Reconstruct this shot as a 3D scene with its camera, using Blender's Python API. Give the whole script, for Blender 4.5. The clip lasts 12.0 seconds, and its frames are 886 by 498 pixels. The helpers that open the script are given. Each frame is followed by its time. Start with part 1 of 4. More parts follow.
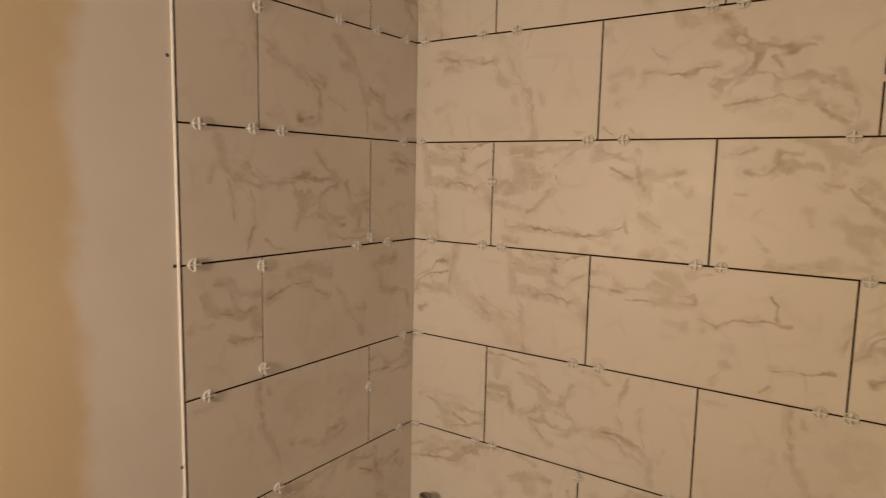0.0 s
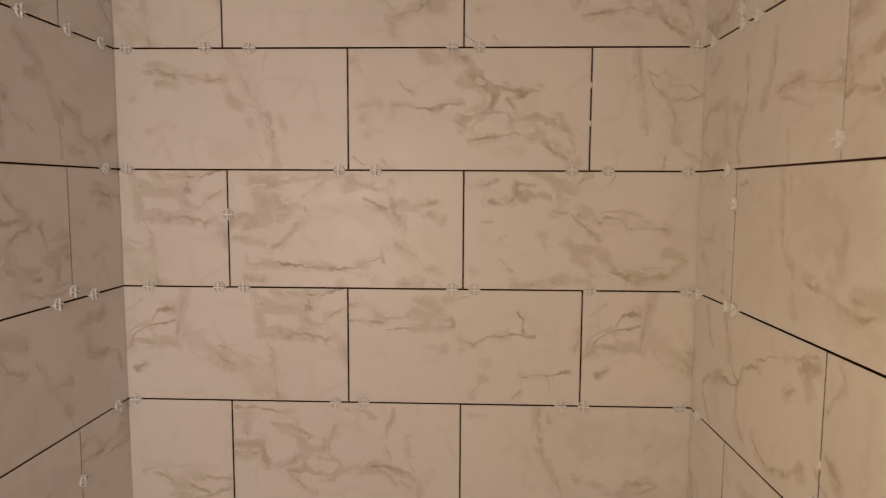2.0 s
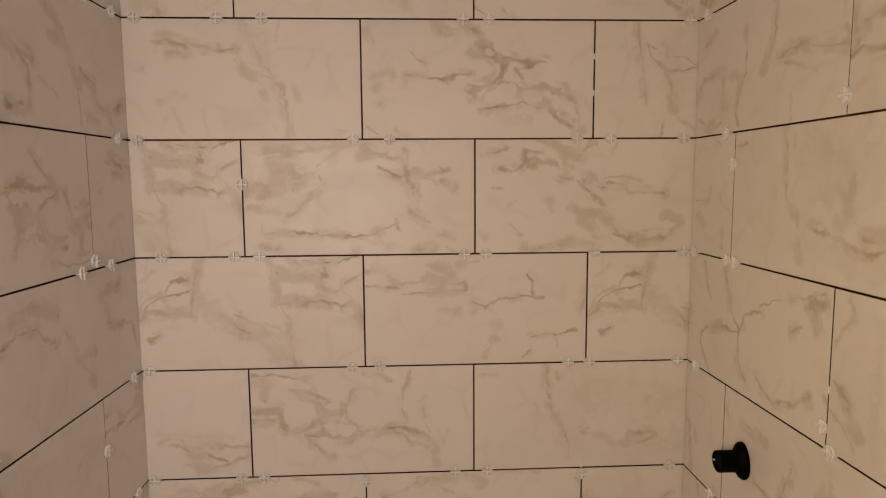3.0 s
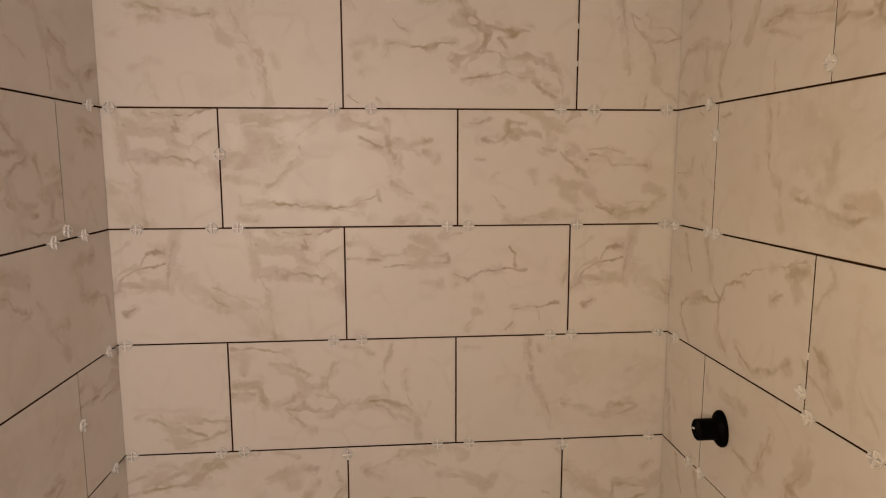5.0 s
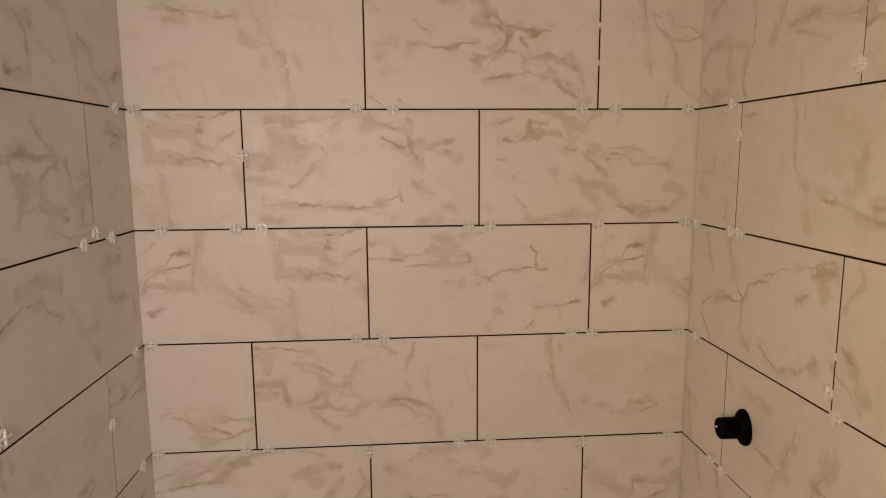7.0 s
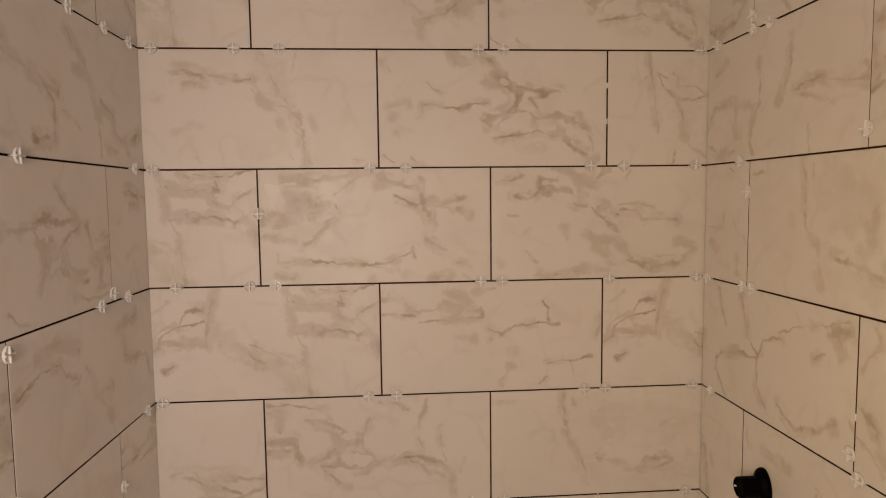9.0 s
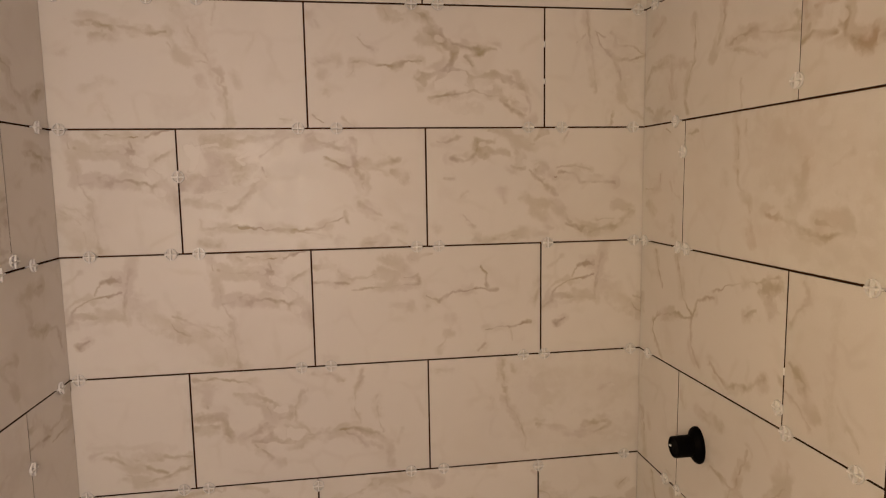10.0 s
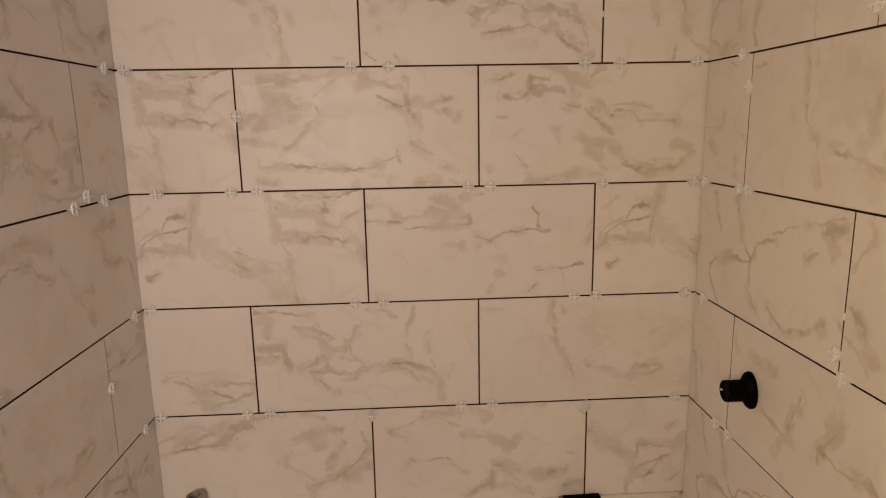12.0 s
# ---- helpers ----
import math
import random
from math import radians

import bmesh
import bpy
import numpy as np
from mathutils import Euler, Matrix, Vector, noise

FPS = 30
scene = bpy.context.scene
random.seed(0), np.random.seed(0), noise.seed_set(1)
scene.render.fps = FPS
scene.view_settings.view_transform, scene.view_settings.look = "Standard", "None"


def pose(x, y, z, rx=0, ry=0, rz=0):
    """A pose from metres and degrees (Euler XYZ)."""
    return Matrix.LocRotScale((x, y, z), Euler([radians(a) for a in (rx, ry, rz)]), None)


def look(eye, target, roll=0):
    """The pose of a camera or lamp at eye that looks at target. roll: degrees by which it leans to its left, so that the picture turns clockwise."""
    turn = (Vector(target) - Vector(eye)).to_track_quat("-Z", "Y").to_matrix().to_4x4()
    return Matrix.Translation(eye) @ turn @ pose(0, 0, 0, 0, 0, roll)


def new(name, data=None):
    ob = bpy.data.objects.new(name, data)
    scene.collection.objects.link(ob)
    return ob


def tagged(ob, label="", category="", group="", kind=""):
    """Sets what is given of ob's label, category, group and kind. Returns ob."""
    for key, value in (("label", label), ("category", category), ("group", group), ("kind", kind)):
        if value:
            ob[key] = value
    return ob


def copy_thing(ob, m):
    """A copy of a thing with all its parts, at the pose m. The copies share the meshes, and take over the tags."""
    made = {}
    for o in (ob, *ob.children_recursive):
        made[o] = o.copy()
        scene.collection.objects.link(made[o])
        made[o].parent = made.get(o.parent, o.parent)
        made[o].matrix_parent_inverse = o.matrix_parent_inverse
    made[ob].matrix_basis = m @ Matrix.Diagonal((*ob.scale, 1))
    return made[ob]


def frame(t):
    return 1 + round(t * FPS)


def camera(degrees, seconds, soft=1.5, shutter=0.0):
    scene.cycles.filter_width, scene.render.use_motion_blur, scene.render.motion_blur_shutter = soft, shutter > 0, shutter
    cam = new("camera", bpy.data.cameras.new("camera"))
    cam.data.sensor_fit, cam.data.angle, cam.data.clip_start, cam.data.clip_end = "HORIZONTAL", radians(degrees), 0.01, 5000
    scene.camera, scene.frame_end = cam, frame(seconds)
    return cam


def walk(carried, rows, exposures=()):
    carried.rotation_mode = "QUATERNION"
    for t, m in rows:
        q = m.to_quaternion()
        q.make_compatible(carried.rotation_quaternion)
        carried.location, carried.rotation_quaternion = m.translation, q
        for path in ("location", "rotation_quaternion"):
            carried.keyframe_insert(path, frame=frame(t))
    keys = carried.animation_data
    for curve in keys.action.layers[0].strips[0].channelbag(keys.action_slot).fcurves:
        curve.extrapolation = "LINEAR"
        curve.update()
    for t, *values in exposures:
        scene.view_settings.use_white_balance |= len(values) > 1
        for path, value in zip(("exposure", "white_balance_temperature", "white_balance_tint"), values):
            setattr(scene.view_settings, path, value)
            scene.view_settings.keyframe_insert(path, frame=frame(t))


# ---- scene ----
cam = camera(70.0, 12.0, soft=1.1, shutter=0.25)
PATH = [
    (0, (1.239, -1.624, 1.583), (0.107, 0.009, 1.347), 1.2),
    (0.3, (1.243, -1.602, 1.561), (0.252, 0.121, 1.343), 1.8),
    (0.5, (1.249, -1.586, 1.579), (0.295, 0.155, 1.336), 1.8),
    (0.8, (1.228, -1.578, 1.597), (0.328, 0.196, 1.386), 1.8),
    (1, (1.136, -1.578, 1.599), (0.332, 0.243, 1.399), 1.4),
    (1.2, (1.004, -1.584, 1.603), (0.376, 0.306, 1.434), 0.2),
    (1.5, (0.907, -1.583, 1.639), (0.629, 0.389, 1.452), -0.1),
    (1.8, (0.903, -1.623, 1.651), (0.751, 0.361, 1.453), 0.5),
    (2, (0.907, -1.632, 1.633), (0.835, 0.358, 1.444), 0.3),
    (2.2, (0.917, -1.65, 1.622), (0.889, 0.34, 1.428), -0.5),
    (2.5, (0.84, -1.677, 1.602), (0.895, 0.312, 1.399), -0.6),
    (2.7, (0.794, -1.688, 1.589), (0.866, 0.3, 1.379), -0.7),
    (3, (0.728, -1.697, 1.572), (0.828, 0.289, 1.355), -0.4),
    (3.2, (0.714, -1.690, 1.582), (0.829, 0.293, 1.348), -0.3),
    (4.8, (0.719, -1.682, 1.541), (0.893, 0.292, 1.263), 0.0),
    (5, (0.715, -1.684, 1.543), (0.886, 0.29, 1.27), -0.1),
    (5.5, (0.707, -1.682, 1.545), (0.866, 0.291, 1.259), -0.3),
    (6, (0.696, -1.679, 1.543), (0.858, 0.293, 1.252), -0.3),
    (6.5, (0.685, -1.688, 1.553), (0.837, 0.285, 1.259), -0.4),
    (8.3, (0.645, -1.681, 1.569), (0.804, 0.295, 1.296), -0.3),
    (8.5, (0.652, -1.683, 1.579), (0.803, 0.296, 1.336), -0.4),
    (8.7, (0.654, -1.691, 1.602), (0.803, 0.292, 1.389), -0.4),
    (9, (0.645, -1.693, 1.6), (0.792, 0.295, 1.438), -0.7),
    (9.2, (0.644, -1.681, 1.596), (0.8, 0.306, 1.429), -0.7),
    (9.5, (0.669, -1.664, 1.581), (0.891, 0.316, 1.406), -0.7),
    (9.7, (0.697, -1.661, 1.562), (0.946, 0.316, 1.387), -0.6),
    (10, (0.696, -1.646, 1.555), (0.989, 0.319, 1.327), -0.9),
    (10.2, (0.691, -1.655, 1.529), (0.968, 0.312, 1.289), -1.0),
    (10.5, (0.682, -1.657, 1.535), (0.937, 0.304, 1.233), -1.1),
    (11, (0.671, -1.658, 1.526), (0.907, 0.294, 1.162), -0.8),
    (11.5, (0.684, -1.664, 1.521), (0.863, 0.29, 1.131), -0.9),
    (12, (0.72, -1.657, 1.537), (0.817, 0.302, 1.147), -1.1),
]
# The picture starts warmer and a little darker.
TONE = [(0.0, -0.04, 7620, 6), (0.5, 0.0, 7380, 7), (0.8, 0.0, 7130, 9), (1.05, 0.0, 6950, 10), (1.35, 0.0, 6350, 10), (2.0, 0.0, 6350, 10), (2.8, 0.0, 6480, 10), (12.0, 0.0, 6500, 10)]
walk(cam, [(t, look(eye, target, roll)) for t, eye, target, roll in PATH], TONE)

# ---- world, lamps ----
world = bpy.data.worlds.new("world")
scene.world = world
world.use_nodes = True
world.node_tree.nodes["Background"].inputs[0].default_value = (0.9, 0.8, 0.7, 1)
world.node_tree.nodes["Background"].inputs[1].default_value = 0.02

# Assumed main lamp out of view, its place tuned to the walls' brightness.
LAMP_AT = (0.265, -2.26, 1.50)
lamp_data = bpy.data.lights.new("key_lamp", "AREA")
lamp_data.shape, lamp_data.size, lamp_data.energy = "DISK", 0.16, 17.6
lamp_data.color = (1.0, 0.787, 0.638)
lamp = new("key_lamp", lamp_data)
lamp.matrix_world = look(LAMP_AT, (-0.50, 0.0, 1.15))

# added yellow fill lamp, out of view, aimed to tint the right wall
FILL_AT = (0.16, -2.02, 1.55)
fill_data = bpy.data.lights.new("warm_fill", "AREA")
fill_data.shape, fill_data.size, fill_data.energy = "DISK", 0.10, 0.56
fill_data.color = (1.0, 0.70, 0.20)
fill_data.spread = radians(65)
bulb = new("warm_fill", fill_data)
bulb.matrix_world = look(FILL_AT, (1.5, -0.60, 1.35))

# ---- sizes ----
Z0, H = 0.45, 0.3075            # lowest joint, course height
WIDE, THICK, GAP = 0.6125, 0.010, 0.0040
RIGHT = 1.498                   # face of the right tiled wall
EDGE = -0.832                   # where the left tiling ends
TOP = 2.44                      # ceiling
RIM = 0.455                     # bathtub deck


def joint(k):
    return Z0 + H * k


# ---- materials ----
def material(name, base, rough=0.5, metal=0.0):
    m = bpy.data.materials.new(name)
    m.use_nodes = True
    b = m.node_tree.nodes["Principled BSDF"]
    b.inputs["Base Color"].default_value = (*base, 1)
    b.inputs["Roughness"].default_value = rough
    b.inputs["Metallic"].default_value = metal
    return m


class Net:
    """Short hand for shader nodes."""

    def __init__(self, m):
        self.tree = m.node_tree
        self.bsdf = self.tree.nodes["Principled BSDF"]

    def add(self, kind, **values):
        n = self.tree.nodes.new(kind)
        for key, value in values.items():
            setattr(n, key, value)
        return n

    def wire(self, a, b):
        self.tree.links.new(a, b)

    def put(self, socket, value):
        if isinstance(value, bpy.types.NodeSocket):
            self.wire(value, socket)
        else:
            socket.default_value = value

    def math(self, op, a, b=0.0, c=0.0, clamp=False):
        n = self.add("ShaderNodeMath", operation=op, use_clamp=clamp)
        for s, v in zip(n.inputs, (a, b, c)):
            self.put(s, v)
        return n.outputs[0]

    def vec(self, op, a, b=(0, 0, 0), scale=None):
        n = self.add("ShaderNodeVectorMath", operation=op)
        self.put(n.inputs[0], a)
        self.put(n.inputs[1], b)
        if scale is not None:
            self.put(n.inputs["Scale"], scale)
        return n.outputs["Value"] if op in ("DOT_PRODUCT", "DISTANCE", "LENGTH") else n.outputs[0]

    def ramp(self, value, lo, hi, out_lo=0.0, out_hi=1.0, smooth=True):
        n = self.add("ShaderNodeMapRange", interpolation_type="SMOOTHSTEP" if smooth else "LINEAR")
        for s, v in zip(n.inputs[:5], (value, lo, hi, out_lo, out_hi)):
            self.put(s, v)
        return n.outputs[0]

    def noise(self, at, scale, detail=3.0, rough=0.5, out="Fac", w=None):
        n = self.add("ShaderNodeTexNoise", noise_dimensions="3D" if w is None else "4D")
        self.put(n.inputs["Vector"], at)
        n.inputs["Scale"].default_value, n.inputs["Detail"].default_value, n.inputs["Roughness"].default_value = scale, detail, rough
        if w is not None:
            self.put(n.inputs["W"], w)
        return n.outputs[out]

    def cells(self, at, scale, feature="DISTANCE_TO_EDGE"):
        """Distance to the nearest edge between cells, or from their middles."""
        n = self.add("ShaderNodeTexVoronoi", feature=feature)
        self.put(n.inputs["Vector"], at)
        n.inputs["Scale"].default_value = scale
        return n.outputs["Distance"]

    def mix(self, fac, a, b):
        n = self.add("ShaderNodeMix", data_type="RGBA")
        self.put(n.inputs[0], fac)
        self.put(n.inputs[6], a if isinstance(a, bpy.types.NodeSocket) else (*a, 1))
        self.put(n.inputs[7], b if isinstance(b, bpy.types.NodeSocket) else (*b, 1))
        return n.outputs[2]

    def bump(self, height, strength, distance):
        n = self.add("ShaderNodeBump")
        n.inputs["Strength"].default_value, n.inputs["Distance"].default_value = strength, distance
        self.put(n.inputs["Height"], height)
        self.wire(n.outputs[0], self.bsdf.inputs["Normal"])

    def place(self):
        return self.add("ShaderNodeTexCoord").outputs["Object"]


TILE_W, TILE_H = WIDE - GAP, H - GAP


class Marble:
    """One printed marble porcelain face: veins and washes along bent lines, points as parts of the tile's width and height."""

    def __init__(self, seed, cloud=0.5, warm=0.0):
        self.seed, self.cloud, self.warm, self.strokes = seed, cloud, warm, []

    def vein(self, half, strength, *points):
        """half: half width in mm, wider than 9 is a wash. A strength under 0 clears a pale pebble."""
        self.strokes.append((half, strength, points if len(points) > 1 else (points[0], (points[0][0] + 0.008, points[0][1] + 0.004))))

    def turned(self, seed):
        """The same face laid the other way up."""
        other = Marble(seed, self.cloud, self.warm)
        other.strokes = [(h, s, [(1 - u, 1 - v) for u, v in points]) for h, s, points in self.strokes]
        return other

    def build(self, name):
        seed = self.seed
        m = material("marble_" + name, (0.7, 0.68, 0.65), 0.34)
        n = Net(m)
        p = n.place()
        half_up = (0.5, 0.5, 0.5)
        big = n.vec("SUBTRACT", n.noise(p, 10.0, 2.0, 0.5, "Color", seed), half_up)
        fine = n.vec("SUBTRACT", n.noise(p, 34.0, 2.0, 0.5, "Color", seed + 3.1), half_up)
        micro = n.vec("SUBTRACT", n.noise(p, 110.0, 2.0, 0.5, "Color", seed + 6.1), half_up)
        q = n.vec("ADD", p, n.vec("SCALE", big, scale=0.020))
        q = n.vec("ADD", q, n.vec("SCALE", fine, scale=0.021))
        q = n.vec("ADD", q, n.vec("SCALE", micro, scale=0.006))
        q = n.vec("MULTIPLY", q, (1, 0, 1))
        thin = n.ramp(n.noise(p, 17.0, 3.0, 0.55, w=seed + 8.3), 0.36, 0.64, 2.3, 0.62)
        rag = n.math("SUBTRACT", n.noise(p, 30.0, 4.0, 0.6, w=seed + 2.2), 0.5)
        body, core, zone, pale = 0.0, 0.0, 0.0, 0.0
        for half, strength, points in self.strokes:
            near = None
            ends = [Vector((u * TILE_W, 0, v * TILE_H)) for u, v in points]
            for a, b in zip(ends, ends[1:]):
                ba = b - a
                pa = n.vec("SUBTRACT", q, a)
                along = n.math("ADD", n.vec("DOT_PRODUCT", pa, ba / ba.length_squared), 0.0, clamp=True)
                d = n.vec("DISTANCE", pa, n.vec("SCALE", ba, scale=along))
                near = d if near is None else n.math("MINIMUM", near, d)
            w = half / 1000
            ragged = n.math("MULTIPLY_ADD", rag, min(2.6 * w, 0.030), n.math("MULTIPLY", near, thin))
            if strength < 0:
                pale = n.math("MAXIMUM", pale, n.ramp(ragged, w * 0.75, w * 1.15, -strength, 0.0))
                rim = n.math("ABSOLUTE", n.math("SUBTRACT", ragged, w * 1.1))
                core = n.math("MAXIMUM", core, n.ramp(rim, 0.0, 0.0032, -0.6 * strength, 0.0))
            elif half > 9:
                body = n.math("MAXIMUM", body, n.ramp(ragged, w * 0.25, w * 1.35 + 0.003, strength * 1.1, 0.0))
                if half < 40:
                    rim = n.math("ABSOLUTE", n.math("SUBTRACT", ragged, w * 0.85))
                    core = n.math("MAXIMUM", core, n.ramp(rim, 0.0, 0.0034, 0.75 * strength, 0.0))
                zone = n.math("MAXIMUM", zone, n.ramp(near, w * 0.5, w + 0.024, min(1.0, strength * 1.2), 0.0))
            else:
                body = n.math("MAXIMUM", body, n.ramp(ragged, 0.0, w * 2.1 + 0.002, min(1.0, strength * 1.2), 0.0))
                core = n.math("MAXIMUM", core, n.ramp(near, 0.0002, min(0.0030, 0.0010 + w * 0.35), strength * (1.0 if half < 4 else 0.6), 0.0))
                zone = n.math("MAXIMUM", zone, n.ramp(near, w * 0.5, w + 0.026, min(1.0, strength * 1.2) * (0.55 if half < 4.2 else 1.0), 0.0))
        # a soft halo round the veins, cleared by rounded pale pebbles
        bent = n.vec("ADD", n.vec("ADD", q, n.vec("SCALE", big, scale=0.05)), (0.0, 0.173 * seed, 0.0))
        torn = n.math("SUBTRACT", n.noise(p, 60.0, 3.0, 0.6, w=seed + 12.5), 0.5)
        small = n.math("MULTIPLY_ADD", torn, 0.16, n.cells(n.vec("MULTIPLY", bent, (0.8, 1.0, 1.15)), 34.0, "SMOOTH_F1"))
        large = n.math("MULTIPLY_ADD", torn, 0.08, n.cells(n.vec("MULTIPLY", bent, (0.8, 1.0, 1.1)), 15.0, "SMOOTH_F1"))
        gate = n.ramp(n.noise(p, 14.0, 2.0, 0.5, w=seed + 7.7), 0.36, 0.60)
        halo = n.math("MULTIPLY", n.math("MULTIPLY", n.ramp(n.math("MULTIPLY_ADD", torn, 0.6, zone), 0.12, 0.50), gate), n.ramp(large, 0.28, 0.42, 0.0, HALO))
        pebble = n.math("MULTIPLY", n.ramp(small, 0.20, 0.34, 1.0, 0.0), n.ramp(gate, 0.0, 1.0, 0.25, 0.8))
        mottle = n.ramp(n.noise(p, 24.0, 3.0, 0.55, w=seed + 9.4), 0.36, 0.62, 0.55, 1.15)
        depth = n.ramp(n.noise(p, 9.0, 2.0, 0.5, w=seed + 17.3), 0.36, 0.62, 0.52, 1.05)
        body = n.math("MULTIPLY", body, n.math("MULTIPLY", mottle, depth))
        haze = n.math("MULTIPLY", n.ramp(n.noise(p, 5.0, 3.0, 0.55, w=seed + 1.3), 0.45, 0.72), 0.22 * self.cloud)
        wisp = n.cells(n.vec("ADD", bent, (0.4, 0.31, 0.2)), 9.0)
        wisp = n.math("MULTIPLY", n.ramp(wisp, 0.0, 0.10, 0.11, 0.0), n.ramp(n.noise(p, 8.0, 2.0, 0.5, w=seed + 15.0), 0.45, 0.62))
        amount = n.math("ADD", n.math("MAXIMUM", n.math("MAXIMUM", n.math("MULTIPLY", body, n.math("SUBTRACT", 1.0, pebble)), halo), wisp), haze)
        amount = n.math("MULTIPLY", amount, n.math("SUBTRACT", 1.0, pale))
        fade = n.ramp(n.noise(p, 21.0, 2.0, 0.5, w=seed + 5.2), 0.44, 0.66, 0.05, 1.0)
        dark = n.math("MULTIPLY", n.math("MULTIPLY", core, fade), n.math("SUBTRACT", 1.0, pale))
        tone = n.noise(p, 2.3, 2.0, 0.5, w=seed + 11.0)
        base = n.mix(tone, (0.70, 0.665, 0.615), (0.79, 0.755, 0.715))
        warm = self.warm
        stain = n.mix(n.ramp(n.noise(p, 9.0, 2.0, 0.5, w=seed + 4.0), 0.40, 0.64), (0.40, 0.335, 0.215), (0.46, 0.380 - 0.02 * warm, 0.33 - 0.05 * warm))
        colour = n.mix(n.math("MULTIPLY", amount, STAIN, clamp=True), base, stain)
        colour = n.mix(n.math("MULTIPLY", dark, 0.23, clamp=True), colour, (0.22, 0.165, 0.115))
        grain = n.noise(p, 420.0, 2.0, 0.5)
        colour = n.mix(n.ramp(grain, 0.3, 0.7, 0.0, 0.06), colour, (0.42, 0.37, 0.32))
        n.wire(colour, n.bsdf.inputs["Base Color"])
        n.wire(n.ramp(n.noise(p, 18.0, 3.0), 0.3, 0.7, 0.40, 0.52), n.bsdf.inputs["Roughness"])
        n.bump(n.noise(p, 60.0, 3.0), 0.06, 0.002)
        return m


STAIN, HALO = 1.1, 0.34
FACE = {}
f = FACE["hook"] = Marble(1.0)
f.vein(8, 0.8, (0.17, 0.785), (0.235, 0.82))
f.vein(4, 0.5, (0.145, 0.69), (0.175, 0.80))
f.vein(7, 0.45, (0.295, 0.98), (0.27, 0.79), (0.255, 0.67), (0.245, 0.47))
f.vein(4.5, 0.65, (0.0, 0.41), (0.045, 0.46), (0.055, 0.55), (0.095, 0.61), (0.14, 0.655), (0.24, 0.70))
f.vein(11, 0.5, (0.06, 0.52), (0.14, 0.51), (0.24, 0.49))
f.vein(5, 0.5, (0.14, 0.50), (0.25, 0.47))
f.vein(3.5, 0.65, (0.065, 0.27), (0.105, 0.32))
f.vein(4, 0.3, (0.03, 0.78), (0.10, 0.88))
f.vein(34, 0.30, (0.30, 0.60), (0.40, 0.44), (0.54, 0.28), (0.66, 0.10))
f.vein(3, 0.5, (0.435, 0.41), (0.445, 0.36), (0.50, 0.31))
f.vein(4, 0.4, (0.44, 0.48), (0.53, 0.40), (0.63, 0.27))
f.vein(4, 0.35, (0.47, 0.42), (0.62, 0.38), (0.66, 0.30))
f.vein(5, 0.45, (0.60, 0.97), (0.61, 0.79), (0.635, 0.58), (0.675, 0.44), (0.69, 0.02))
f.vein(4, 0.5, (0.64, 0.19), (0.645, 0.11))
f.vein(9, 0.6, (0.63, 0.86), (0.70, 0.82), (0.77, 0.82), (0.85, 0.84))
f.vein(6, 0.5, (0.70, 0.97), (0.72, 0.93))
f.vein(2.6, 0.75, (0.74, 0.97), (0.825, 0.935), (0.89, 0.96), (0.98, 0.99))
f.vein(7, 0.5, (0.83, 0.93), (0.85, 0.84))
f.vein(17, 0.5, (0.83, 0.74), (0.885, 0.68), (0.935, 0.61), (0.98, 0.51), (1.0, 0.41))
f.vein(7, 0.4, (1.0, 0.83), (0.93, 0.76))
f.vein(8, 0.65, (0.635, 0.58), (0.71, 0.60), (0.80, 0.595), (0.92, 0.56))
f.vein(12, -0.8, (0.87, 0.76), (0.89, 0.72))
f.vein(10, -0.7, (0.19, 0.63), (0.24, 0.66))

f = FACE["storm"] = Marble(2.0, cloud=0.25)
f.vein(8, 0.5, (0.325, 0.97), (0.34, 0.90), (0.395, 0.88))
f.vein(8, 0.55, (0.44, 0.94), (0.49, 0.89), (0.53, 0.79))
f.vein(16, 0.62, (0.50, 0.80), (0.56, 0.72), (0.62, 0.67))
f.vein(10, 0.4, (0.47, 0.72), (0.54, 0.72))
f.vein(8, 0.68, (0.60, 0.72), (0.66, 0.675), (0.73, 0.645), (0.79, 0.65))
f.vein(15, 0.65, (0.615, 0.64), (0.60, 0.52), (0.53, 0.44), (0.48, 0.41), (0.49, 0.35))
f.vein(6, 0.5, (0.655, 0.60), (0.69, 0.52))
f.vein(12, -0.75, (0.645, 0.53), (0.67, 0.50))
f.vein(13, 0.55, (0.60, 0.47), (0.69, 0.41), (0.80, 0.43), (0.875, 0.41))
f.vein(12, 0.5, (0.68, 0.40), (0.69, 0.34))
f.vein(6, 0.55, (0.80, 0.44), (0.83, 0.39))
f.vein(3.4, 0.9, (0.51, 0.23), (0.58, 0.255), (0.64, 0.275), (0.695, 0.315), (0.75, 0.27), (0.815, 0.255))
f.vein(15, -0.85, (0.54, 0.36), (0.64, 0.42))
f.vein(9, -0.75, (0.74, 0.33), (0.78, 0.32))
f.vein(8, 0.7, (0.81, 0.31), (0.815, 0.22), (0.86, 0.155), (0.94, 0.075))
f.vein(14, 0.4, (0.88, 0.19), (0.92, 0.15))
f.vein(6, 0.4, (0.89, 0.39), (0.93, 0.27), (0.945, 0.12))
f.vein(4, 0.5, (0.21, 0.73), (0.235, 0.67), (0.275, 0.645))
f.vein(3.6, 0.6, (0.185, 0.52), (0.245, 0.54), (0.345, 0.515), (0.42, 0.555), (0.47, 0.54))
f.vein(4, 0.4, (0.18, 0.44), (0.19, 0.52))
